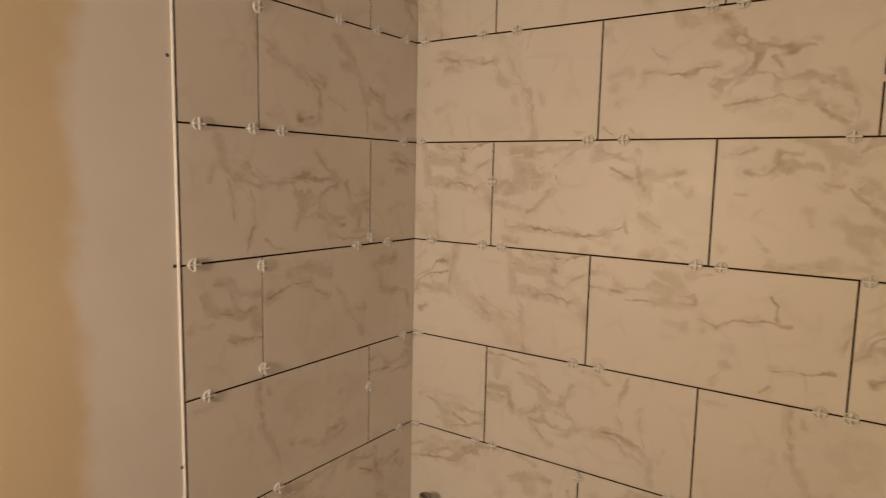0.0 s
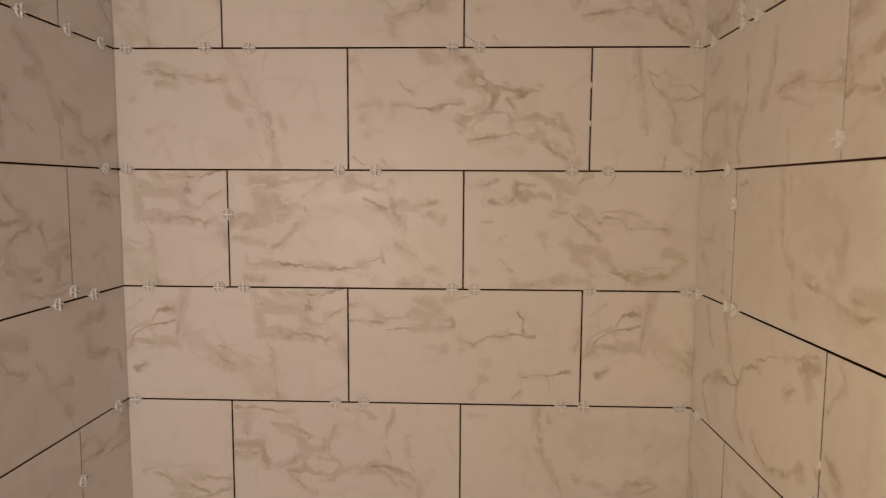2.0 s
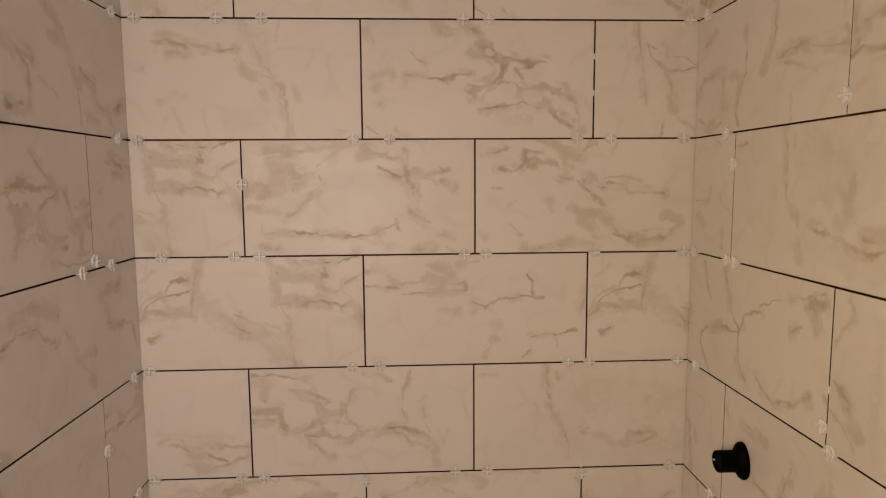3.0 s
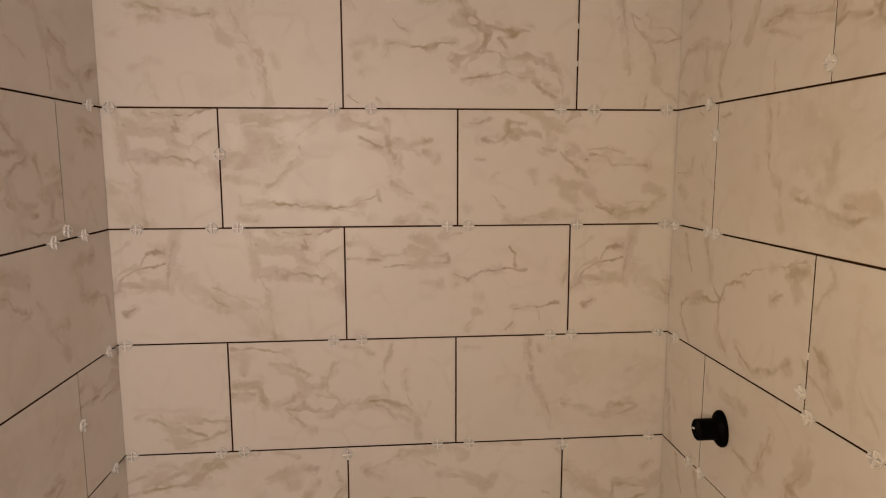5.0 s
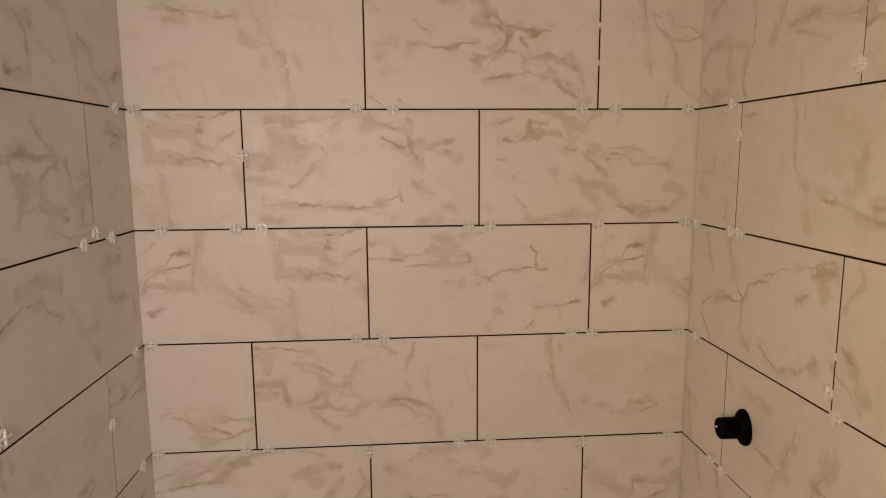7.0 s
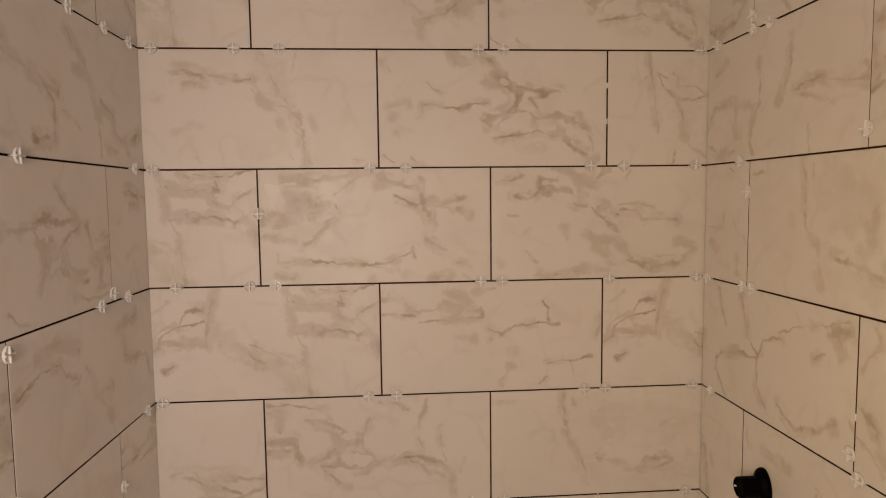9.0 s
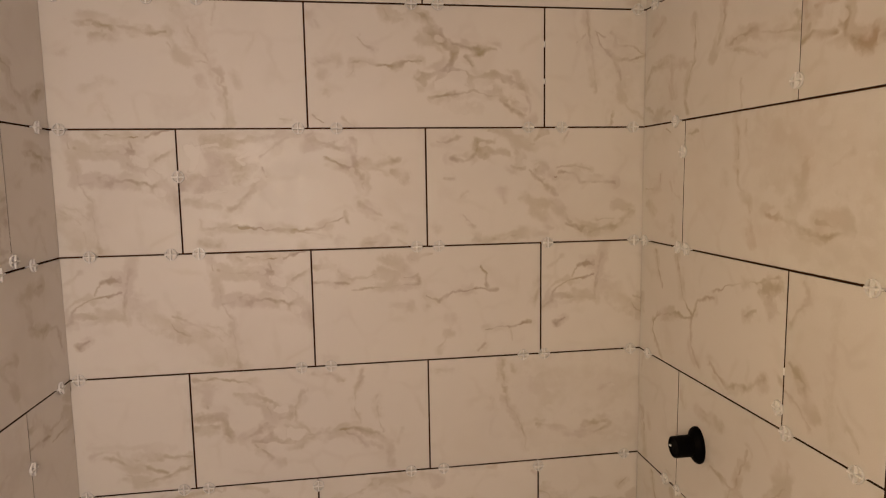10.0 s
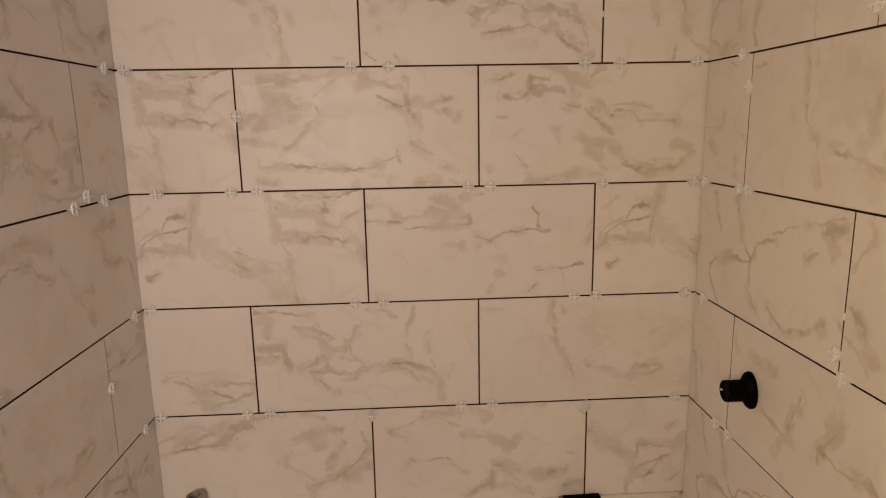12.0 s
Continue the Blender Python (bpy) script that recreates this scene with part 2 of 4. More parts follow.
f.vein(6, 0.4, (0.025, 0.90), (0.06, 0.81))
f.vein(8, 0.35, (0.05, 0.53), (0.12, 0.54))
f.vein(7, 0.35, (0.065, 0.44))
f.vein(5, 0.3, (0.065, 0.29))
f.vein(3, 0.55, (0.02, 0.10), (0.06, 0.04))
f.vein(3, 0.55, (0.145, 0.08), (0.19, 0.01))
f.vein(15, 0.2, (0.60, 0.16), (0.71, 0.15))

f = FACE["cloud"] = Marble(3.0)
f.vein(33, 0.5, (0.0, 0.58), (0.12, 0.60), (0.26, 0.66))
f.vein(14, 0.45, (0.12, 0.92), (0.24, 0.90), (0.36, 0.93), (0.46, 0.97))
f.vein(25, 0.4, (0.13, 0.75), (0.22, 0.72))
f.vein(22, -0.9, (0.035, 0.86), (0.06, 0.76), (0.05, 0.70))
f.vein(7, -0.75, (0.26, 0.72), (0.23, 0.77), (0.33, 0.83))
f.vein(3, -0.6, (0.10, 0.87), (0.16, 0.885))
f.vein(7, -0.65, (0.25, 0.545), (0.31, 0.59))
f.vein(4, -0.55, (0.03, 0.48), (0.18, 0.49))
f.vein(5, 0.5, (0.33, 0.77), (0.385, 0.86), (0.44, 0.94))
f.vein(4, 0.5, (0.325, 0.68), (0.345, 0.61))
f.vein(7, 0.4, (0.18, 0.33), (0.24, 0.40), (0.31, 0.56))
f.vein(16, 0.3, (0.02, 0.42), (0.15, 0.36))
f.vein(5, 0.4, (0.07, 0.27), (0.075, 0.20), (0.15, 0.20), (0.22, 0.22))
f.vein(7, 0.4, (0.07, 0.08), (0.14, 0.05))
f.vein(3.6, 0.75, (0.21, 0.20), (0.32, 0.185), (0.41, 0.175), (0.47, 0.145), (0.56, 0.19), (0.65, 0.245))
f.vein(3, 0.5, (0.47, 0.145), (0.59, 0.115))
f.vein(7, 0.55, (0.66, 0.29), (0.665, 0.21))
f.vein(5, 0.4, (0.48, 0.06), (0.48, 0.02))
f.vein(6, 0.4, (0.63, 0.05))
f.vein(7, 0.5, (0.74, 0.04), (0.82, 0.07))
f.vein(3, 0.45, (0.88, 0.07), (0.92, 0.03))
f.vein(17, 0.65, (0.52, 0.91), (0.60, 0.86), (0.68, 0.82), (0.71, 0.70))
f.vein(7, 0.5, (0.70, 0.90), (0.705, 0.80))
f.vein(5, 0.6, (0.58, 0.76), (0.65, 0.69), (0.70, 0.675), (0.735, 0.60), (0.74, 0.49))
f.vein(8, -0.7, (0.58, 0.79), (0.65, 0.75))
f.vein(9, 0.5, (0.73, 0.73), (0.82, 0.70), (0.89, 0.74))
f.vein(10, 0.4, (0.86, 0.64), (0.92, 0.60))
f.vein(8, -0.5, (0.785, 0.62), (0.82, 0.62))
f.vein(5, 0.5, (0.715, 0.38), (0.775, 0.31), (0.81, 0.275))
f.vein(6, 0.3, (0.85, 0.18), (0.91, 0.14))

f = FACE["net"] = Marble(4.0)
f.vein(5, 0.5, (0.04, 0.90), (0.09, 0.88), (0.13, 0.93))
f.vein(4, 0.4, (0.075, 0.57), (0.11, 0.575))
f.vein(6, 0.6, (0.10, 0.75), (0.17, 0.72), (0.21, 0.78), (0.225, 0.86), (0.29, 0.87))
f.vein(17, 0.6, (0.23, 0.82), (0.30, 0.79), (0.36, 0.77))
f.vein(10, 0.55, (0.27, 0.98), (0.37, 0.90), (0.47, 0.87))
f.vein(10, 0.5, (0.53, 0.98), (0.47, 0.90))
f.vein(3, 0.5, (0.63, 0.96), (0.61, 0.90))
f.vein(12, 0.4, (0.38, 0.83), (0.41, 0.75), (0.38, 0.66))
f.vein(8, -0.7, (0.355, 0.83), (0.38, 0.76))
f.vein(11, -0.7, (0.43, 0.71), (0.465, 0.66))
f.vein(10, 0.6, (0.37, 0.68), (0.42, 0.65))
f.vein(14, 0.55, (0.485, 0.66), (0.54, 0.64))
f.vein(4, 0.5, (0.45, 0.63), (0.49, 0.57), (0.54, 0.48), (0.58, 0.42))
f.vein(4, 0.5, (0.58, 0.66), (0.655, 0.675), (0.73, 0.64))
f.vein(5, 0.75, (0.59, 0.62), (0.655, 0.60), (0.69, 0.525), (0.76, 0.53), (0.85, 0.505))
f.vein(9, 0.5, (0.335, 0.46), (0.345, 0.37))
f.vein(6, 0.45, (0.42, 0.40), (0.47, 0.35), (0.53, 0.34))
f.vein(9, 0.45, (0.47, 0.31), (0.51, 0.21), (0.55, 0.12))
f.vein(10, 0.5, (0.56, 0.35), (0.60, 0.26), (0.64, 0.17))
f.vein(9, 0.55, (0.62, 0.16), (0.69, 0.11), (0.78, 0.10), (0.86, 0.14), (0.92, 0.24))
f.vein(8, 0.5, (0.855, 0.31), (0.915, 0.26))
f.vein(3, 0.4, (0.76, 0.20), (0.84, 0.20))
f.vein(8, 0.45, (0.21, 0.03), (0.32, 0.03), (0.41, 0.08), (0.54, 0.08))
f.vein(3, 0.35, (0.16, 0.25), (0.20, 0.15))
f.vein(9, 0.3, (0.03, 0.15))
f.vein(5, 0.25, (0.14, 0.42), (0.17, 0.47))
f.vein(1.6, 1.0, (0.57, 0.585))

f = FACE["thread"] = Marble(5.0, cloud=0.2)
f.vein(3, 0.7, (0.0, 0.73), (0.05, 0.715), (0.10, 0.72), (0.15, 0.71))
f.vein(3.5, 0.75, (0.105, 0.83), (0.125, 0.775), (0.17, 0.745), (0.22, 0.75), (0.27, 0.77))
f.vein(12, 0.4, (0.0, 0.87), (0.09, 0.86))
f.vein(14, -0.7, (0.04, 0.79), (0.08, 0.78))
f.vein(3.2, 0.7, (0.17, 0.655), (0.26, 0.655), (0.35, 0.67), (0.455, 0.67))
f.vein(2.5, 0.7, (0.38, 0.75), (0.44, 0.75), (0.455, 0.69))
f.vein(6, 0.45, (0.29, 0.80), (0.345, 0.76), (0.33, 0.68))
f.vein(8, 0.4, (0.30, 0.93), (0.37, 0.86), (0.40, 0.80))
f.vein(7, -0.6, (0.18, 0.695), (0.26, 0.705))
f.vein(5, 0.5, (0.43, 0.905))
f.vein(4, 0.35, (0.46, 0.91), (0.52, 0.95))
f.vein(3, 0.8, (0.485, 0.57), (0.54, 0.515), (0.60, 0.58), (0.69, 0.615), (0.80, 0.60))
f.vein(3.2, 0.6, (0.73, 0.81), (0.755, 0.74), (0.75, 0.62))
f.vein(4, 0.25, (0.56, 0.50), (0.595, 0.40), (0.58, 0.22), (0.53, 0.06))
f.vein(6, 0.4, (0.58, 0.355))
f.vein(6, 0.4, (0.575, 0.23))
f.vein(6, 0.4, (0.485, 0.475))
f.vein(9, 0.4, (0.36, 0.46), (0.40, 0.48))
f.vein(3, 0.8, (0.745, 0.235), (0.80, 0.27), (0.865, 0.27), (0.955, 0.295))
f.vein(5, 0.5, (0.715, 0.05), (0.74, 0.12))
f.vein(3, 0.3, (0.865, 0.25), (0.865, 0.12))
f.vein(9, 0.35, (0.97, 0.47), (0.99, 0.66))
f.vein(12, 0.25, (0.05, 0.05))

f = FACE["loops"] = Marble(7.0, cloud=0.35)
f.vein(4, 0.5, (0.015, 0.93), (0.10, 0.94), (0.18, 0.925), (0.25, 0.87))
f.vein(10, 0.35, (0.01, 0.87), (0.10, 0.86))
f.vein(12, 0.6, (0.18, 0.79), (0.26, 0.765), (0.33, 0.715))
f.vein(8, 0.4, (0.25, 0.88), (0.29, 0.79))
f.vein(6, 0.45, (0.07, 0.82), (0.065, 0.70))
f.vein(18, 0.5, (0.01, 0.60), (0.12, 0.63))
f.vein(12, 0.5, (0.01, 0.52), (0.10, 0.53))
f.vein(8, 0.5, (0.125, 0.59), (0.155, 0.43))
f.vein(8, 0.55, (0.31, 0.67), (0.335, 0.54), (0.27, 0.46), (0.21, 0.41))
f.vein(14, 0.5, (0.34, 0.70), (0.36, 0.57), (0.40, 0.56), (0.41, 0.66))
f.vein(14, -0.95, (0.355, 0.645), (0.385, 0.65))
f.vein(7, 0.55, (0.46, 0.785), (0.425, 0.665), (0.425, 0.53), (0.465, 0.46))
f.vein(12, 0.55, (0.24, 0.37), (0.33, 0.385), (0.43, 0.335))
f.vein(7, 0.5, (0.38, 0.49), (0.46, 0.46), (0.50, 0.38), (0.44, 0.345), (0.36, 0.37))
f.vein(15, -0.95, (0.39, 0.43), (0.45, 0.43))
f.vein(7, 0.6, (0.475, 0.40), (0.56, 0.40), (0.66, 0.435), (0.77, 0.375))
f.vein(14, 0.3, (0.50, 0.38), (0.54, 0.37))
f.vein(6, 0.4, (0.25, 0.35), (0.285, 0.27), (0.35, 0.16))
f.vein(6, 0.45, (0.64, 0.40), (0.69, 0.33), (0.72, 0.26))
f.vein(4, 0.4, (0.74, 0.28), (0.79, 0.24))
f.vein(5, 0.4, (0.77, 0.38), (0.82, 0.27), (0.835, 0.08))
f.vein(4, 0.5, (0.715, 0.955), (0.705, 0.87), (0.68, 0.75), (0.68, 0.56), (0.70, 0.47))
f.vein(4, 0.4, (0.50, 0.96), (0.58, 0.935), (0.63, 0.87))
f.vein(3.5, 0.45, (0.775, 0.69), (0.78, 0.53), (0.80, 0.38))
f.vein(4, 0.25, (0.88, 0.40), (0.86, 0.28))

f = FACE["drift"] = Marble(8.0, cloud=0.4)
f.vein(5, 0.38, (0.335, 0.97), (0.345, 0.70), (0.35, 0.53), (0.385, 0.46), (0.42, 0.33), (0.44, 0.12))
f.vein(110, 0.16, (0.56, 0.75), (0.90, 0.65))
f.vein(60, 0.14, (0.45, 0.20), (0.95, 0.15))
f.vein(9, 0.5, (0.50, 0.33), (0.59, 0.29), (0.68, 0.245), (0.77, 0.225), (0.84, 0.26))
f.vein(16, 0.5, (0.73, 0.31), (0.82, 0.31))
f.vein(3, 0.4, (0.02, 0.90), (0.105, 0.89))
f.vein(6, 0.3, (0.385, 0.92), (0.39, 0.86))
f.vein(4, 0.35, (0.78, 0.63), (0.85, 0.69))
f.vein(8, 0.2, (0.28, 0.60), (0.285, 0.52))

f = FACE["pale"] = Marble(6.0, cloud=0.35, warm=0.5)
f.vein(18, 0.6, (0.145, 0.80), (0.20, 0.815), (0.27, 0.765))
f.vein(8, 0.35, (0.20, 0.70), (0.27, 0.70))
f.vein(8, 0.5, (0.28, 0.78), (0.34, 0.775), (0.41, 0.74), (0.475, 0.75))
f.vein(5, 0.45, (0.475, 0.65), (0.525, 0.55), (0.59, 0.525), (0.64, 0.50), (0.675, 0.40), (0.68, 0.19), (0.69, 0.02))
f.vein(6, 0.35, (0.56, 0.80), (0.59, 0.63), (0.63, 0.53))
f.vein(10, 0.25, (0.50, 0.98), (0.54, 0.86))
f.vein(4, 0.3, (0.66, 0.98), (0.65, 0.82))
f.vein(42, 0.18, (0.58, 0.85), (0.60, 0.65))
f.vein(50, 0.13, (0.45, 0.20), (0.60, 0.20))
f.vein(5, 0.35, (0.59, 0.39), (0.60, 0.36))
f.vein(5, 0.35, (0.66, 0.40), (0.665, 0.35))
f.vein(5, 0.35, (0.625, 0.12), (0.64, 0.08))
f.vein(6, 0.3, (0.155, 0.32), (0.22, 0.38), (0.26, 0.345))
f.vein(5, 0.2, (0.21, 0.25), (0.25, 0.05))
f.vein(5, 0.25, (0.90, 0.07), (0.94, 0.07))
f.vein(6, 0.25, (0.72, 0.44), (0.725, 0.34))
f.vein(5, 0.25, (0.07, 0.59), (0.10, 0.59))

f = FACE["lace"] = Marble(9.5, cloud=0.3)
f.vein(6, 0.4, (0.19, 0.98), (0.205, 0.74), (0.225, 0.47), (0.23, 0.31))
f.vein(64, 0.16, (0.35, 0.80), (0.36, 0.30))
f.vein(5, 0.5, (0.23, 0.825), (0.27, 0.77))
f.vein(4, 0.55, (0.235, 0.82), (0.255, 0.68), (0.32, 0.57), (0.385, 0.575), (0.46, 0.63))
f.vein(4, 0.5, (0.32, 0.78), (0.32, 0.70), (0.385, 0.69), (0.46, 0.625))
f.vein(5, 0.4, (0.30, 0.80), (0.35, 0.74))
f.vein(6, 0.45, (0.32, 0.57), (0.345, 0.44), (0.35, 0.24))
f.vein(4, 0.45, (0.35, 0.21), (0.41, 0.13), (0.46, 0.07))
f.vein(6, 0.5, (0.305, 0.13), (0.30, 0.02))
f.vein(4, 0.3, (0.14, 0.72), (0.18, 0.78))

f = FACE["shoal"] = Marble(10.5, cloud=0.4)
f.vein(7, 0.5, (0.08, 0.33), (0.16, 0.30), (0.22, 0.22), (0.30, 0.20), (0.36, 0.16))
f.vein(6, 0.45, (0.18, 0.12), (0.28, 0.08), (0.38, 0.14), (0.46, 0.20))
f.vein(11, 0.35, (0.24, 0.30), (0.34, 0.28))
f.vein(5, 0.4, (0.36, 0.30), (0.46, 0.28))
f.vein(18, 0.15, (0.05, 0.42), (0.20, 0.40), (0.40, 0.38))

f = FACE["sweep"] = Marble(9.0)
f.vein(8, 0.5, (0.02, 0.74), (0.09, 0.78), (0.13, 0.79))
f.vein(8, 0.6, (0.02, 0.61), (0.09, 0.65), (0.22, 0.68), (0.32, 0.69))
f.vein(18, 0.5, (0.15, 0.74), (0.24, 0.79), (0.32, 0.85), (0.44, 0.93), (0.59, 0.97))
f.vein(16, 0.5, (0.31, 0.70), (0.37, 0.81), (0.44, 0.89))
f.vein(6, 0.35, (0.17, 0.87), (0.22, 0.89), (0.24, 0.85))
f.vein(12, 0.3, (0.38, 0.70), (0.42, 0.67))
f.vein(14, 0.5, (0.65, 0.67), (0.72, 0.74), (0.79, 0.80), (0.86, 0.80))
f.vein(10, 0.35, (0.68, 0.97), (0.78, 0.92))
f.vein(7, 0.45, (0.73, 0.63), (0.78, 0.65))
f.vein(8, 0.4, (0.87, 0.66), (0.82, 0.53), (0.79, 0.43))
f.vein(7, 0.45, (0.63, 0.59), (0.57, 0.49), (0.65, 0.40), (0.72, 0.31))
f.vein(5, 0.55, (0.70, 0.24), (0.82, 0.30), (0.91, 0.44), (0.97, 0.58))
f.vein(20, 0.4, (0.86, 0.32), (0.98, 0.40))
f.vein(4, 0.5, (0.96, 0.75), (0.975, 0.65))
f.vein(6, 0.35, (0.70, 0.24), (0.72, 0.10))

f = FACE["cells"] = Marble(10.0)
f.vein(7, 0.5, (0.08, 0.76), (0.155, 0.81), (0.225, 0.895), (0.31, 0.92), (0.41, 0.92))
f.vein(6, 0.4, (0.09, 0.75), (0.16, 0.68))
f.vein(12, 0.4, (0.12, 0.77), (0.18, 0.81))
f.vein(5, 0.4, (0.32, 0.86), (0.40, 0.79))
f.vein(14, 0.4, (0.46, 0.95), (0.53, 0.86))
f.vein(8, 0.25, (0.60, 0.96), (0.80, 0.96))
f.vein(10, 0.5, (0.42, 0.72), (0.55, 0.64), (0.64, 0.56))
f.vein(8, 0.4, (0.67, 0.63), (0.62, 0.52))
f.vein(4, 0.5, (0.165, 0.46), (0.33, 0.455), (0.365, 0.39), (0.44, 0.32))
f.vein(8, 0.25, (0.12, 0.35), (0.165, 0.45))
f.vein(9, 0.5, (0.55, 0.39), (0.64, 0.34), (0.73, 0.26), (0.83, 0.27), (0.91, 0.29))
f.vein(16, 0.45, (0.71, 0.25), (0.79, 0.25))
f.vein(9, 0.45, (0.55, 0.35), (0.54, 0.19), (0.43, 0.06))
f.vein(6, 0.4, (0.64, 0.30), (0.69, 0.17))
f.vein(8, 0.4, (0.54, 0.15), (0.65, 0.16), (0.75, 0.05))
f.vein(9, 0.4, (0.90, 0.13), (0.99, 0.15))
f.vein(8, 0.5, (0.965, 0.89), (0.985, 0.86))
f.vein(4, 0.4, (0.90, 0.46), (0.93, 0.45))

f = FACE["lobes"] = Marble(16.0, cloud=0.6)
f.vein(7, 0.55, (0.01, 0.70), (0.08, 0.65), (0.04, 0.58), (0.14, 0.53), (0.27, 0.47), (0.33, 0.36))
f.vein(18, 0.45, (0.27, 0.46), (0.35, 0.42))
f.vein(6, 0.4, (0.33, 0.34), (0.32, 0.12))
f.vein(9, 0.7, (0.21, 0.11), (0.28, 0.13))
f.vein(3, 0.4, (0.38, 0.33), (0.50, 0.22))
f.vein(7, 0.5, (0.42, 0.86), (0.52, 0.71), (0.57, 0.60), (0.62, 0.42), (0.64, 0.06))
f.vein(8, 0.4, (0.47, 0.62), (0.53, 0.63))
f.vein(7, 0.6, (0.66, 0.43), (0.75, 0.36), (0.75, 0.22), (0.86, 0.19), (0.98, 0.28))
f.vein(6, 0.45, (0.86, 0.20), (0.87, 0.07))
f.vein(6, 0.35, (0.66, 0.14), (0.78, 0.08))
f.vein(14, 0.2, (0.04, 0.12), (0.12, 0.10))

f = FACE["dusk"] = Marble(17.0, cloud=0.6)
f.vein(5, 0.6, (0.03, 0.66), (0.08, 0.70), (0.15, 0.745), (0.26, 0.73), (0.29, 0.65), (0.36, 0.60))
f.vein(8, 0.5, (0.15, 0.88), (0.28, 0.87), (0.38, 0.77))
f.vein(9, 0.45, (0.14, 0.85), (0.15, 0.76))
f.vein(6, 0.4, (0.42, 0.65), (0.50, 0.39), (0.60, 0.15))
f.vein(7, 0.45, (0.50, 0.39), (0.60, 0.40))
f.vein(18, 0.4, (0.69, 0.78), (0.73, 0.60))
f.vein(8, 0.55, (0.74, 0.82), (0.83, 0.84))
f.vein(9, 0.45, (0.72, 0.55), (0.93, 0.48), (0.96, 0.30))

f = FACE["curl"] = Marble(18.0, cloud=0.6)
f.vein(7, 0.65, (0.135, 0.83), (0.19, 0.82), (0.20, 0.74), (0.205, 0.69))
f.vein(4, 0.6, (0.205, 0.77), (0.31, 0.70), (0.357, 0.70))
f.vein(7, 0.55, (0.10, 0.75), (0.13, 0.60), (0.205, 0.58), (0.32, 0.60))
f.vein(7, 0.4, (0.03, 0.51), (0.13, 0.52))
f.vein(9, 0.35, (0.31, 0.50), (0.35, 0.43))
f.vein(5, 0.65, (0.19, 0.38), (0.25, 0.37), (0.35, 0.35))

f = FACE["fork"] = Marble(11.0, cloud=0.3, warm=0.8)
f.vein(3.5, 0.5, (0.15, 0.92), (0.22, 0.64))
f.vein(5, 0.6, (0.34, 0.91), (0.38, 0.62), (0.455, 0.48), (0.46, 0.25), (0.52, 0.10))
f.vein(4.5, 0.6, (0.23, 0.02), (0.18, 0.14), (0.144, 0.23), (0.144, 0.31), (0.195, 0.39), (0.36, 0.465), (0.45, 0.46))
f.vein(4.5, 0.55, (0.46, 0.49), (0.495, 0.62), (0.605, 0.68))
f.vein(3, 0.55, (0.59, 0.73), (0.68, 0.80), (0.84, 0.88), (0.95, 0.95))
f.vein(18, 0.55, (0.88, 0.85), (0.97, 0.90))
f.vein(10, 0.5, (0.91, 0.80), (0.93, 0.71))
f.vein(4.5, 0.45, (0.79, 0.63), (0.85, 0.69))
f.vein(13, -0.7, (0.965, 0.80), (0.97, 0.77))
f.vein(7, 0.55, (0.585, 0.21), (0.66, 0.12), (0.72, 0.09), (0.81, 0.14), (0.90, 0.24))
f.vein(8, 0.4, (0.97, 0.30), (0.99, 0.28))
f.vein(11, 0.35, (0.02, 0.48), (0.04, 0.40))

f = FACE["wisp"] = Marble(19.0, cloud=0.5, warm=0.6)
f.vein(6, 0.35, (0.07, 0.95), (0.10, 0.88), (0.02, 0.68))
f.vein(7, 0.45, (0.02, 0.45), (0.08, 0.35), (0.14, 0.14))
f.vein(4, 0.45, (0.0, 0.25), (0.07, 0.20), (0.12, 0.10))
f.vein(9, 0.2, (0.20, 0.85), (0.19, 0.40), (0.20, 0.05))
f.vein(4, 0.35, (0.22, 0.30), (0.30, 0.12))

f = FACE["stream"] = Marble(12.0, cloud=0.4, warm=0.9)
f.vein(8, 0.5, (0.165, 0.83), (0.09, 0.74))
f.vein(5, 0.5, (0.41, 0.74), (0.42, 0.58), (0.42, 0.42), (0.39, 0.35), (0.36, 0.13), (0.38, 0.05))
f.vein(6, 0.5, (0.24, 0.48), (0.09, 0.47), (0.01, 0.33), (0.0, 0.17), (0.13, 0.06), (0.25, 0.08))
f.vein(8, 0.5, (0.25, 0.47), (0.25, 0.30), (0.27, 0.21))
f.vein(5, 0.4, (0.14, 0.46), (0.41, 0.42))
f.vein(6, 0.55, (0.61, 0.86), (0.61, 0.65), (0.57, 0.50), (0.54, 0.40))
f.vein(5, 0.5, (0.62, 0.45), (0.70, 0.495), (0.76, 0.495), (0.88, 0.44), (1.0, 0.40))
f.vein(4, 0.35, (0.62, 0.44), (0.84, 0.31))
f.vein(4, 0.3, (0.72, 0.0), (0.72, 0.20))
f.vein(11, 0.5, (0.975, 0.52), (0.995, 0.47))

f = FACE["stitch"] = Marble(23.0, cloud=0.3, warm=0.6)
f.vein(3, 0.55, (0.03, 0.46), (0.11, 0.45), (0.165, 0.47), (0.165, 0.58))
f.vein(6, 0.45, (0.25, 0.49), (0.27, 0.42), (0.33, 0.40))
f.vein(5, 0.4, (0.28, 0.60), (0.29, 0.53))
f.vein(5, 0.45, (0.07, 0.33), (0.12, 0.25))
f.vein(6, 0.4, (0.28, 0.22), (0.29, 0.08))
f.vein(4, 0.5, (0.21, 0.97), (0.24, 0.93))

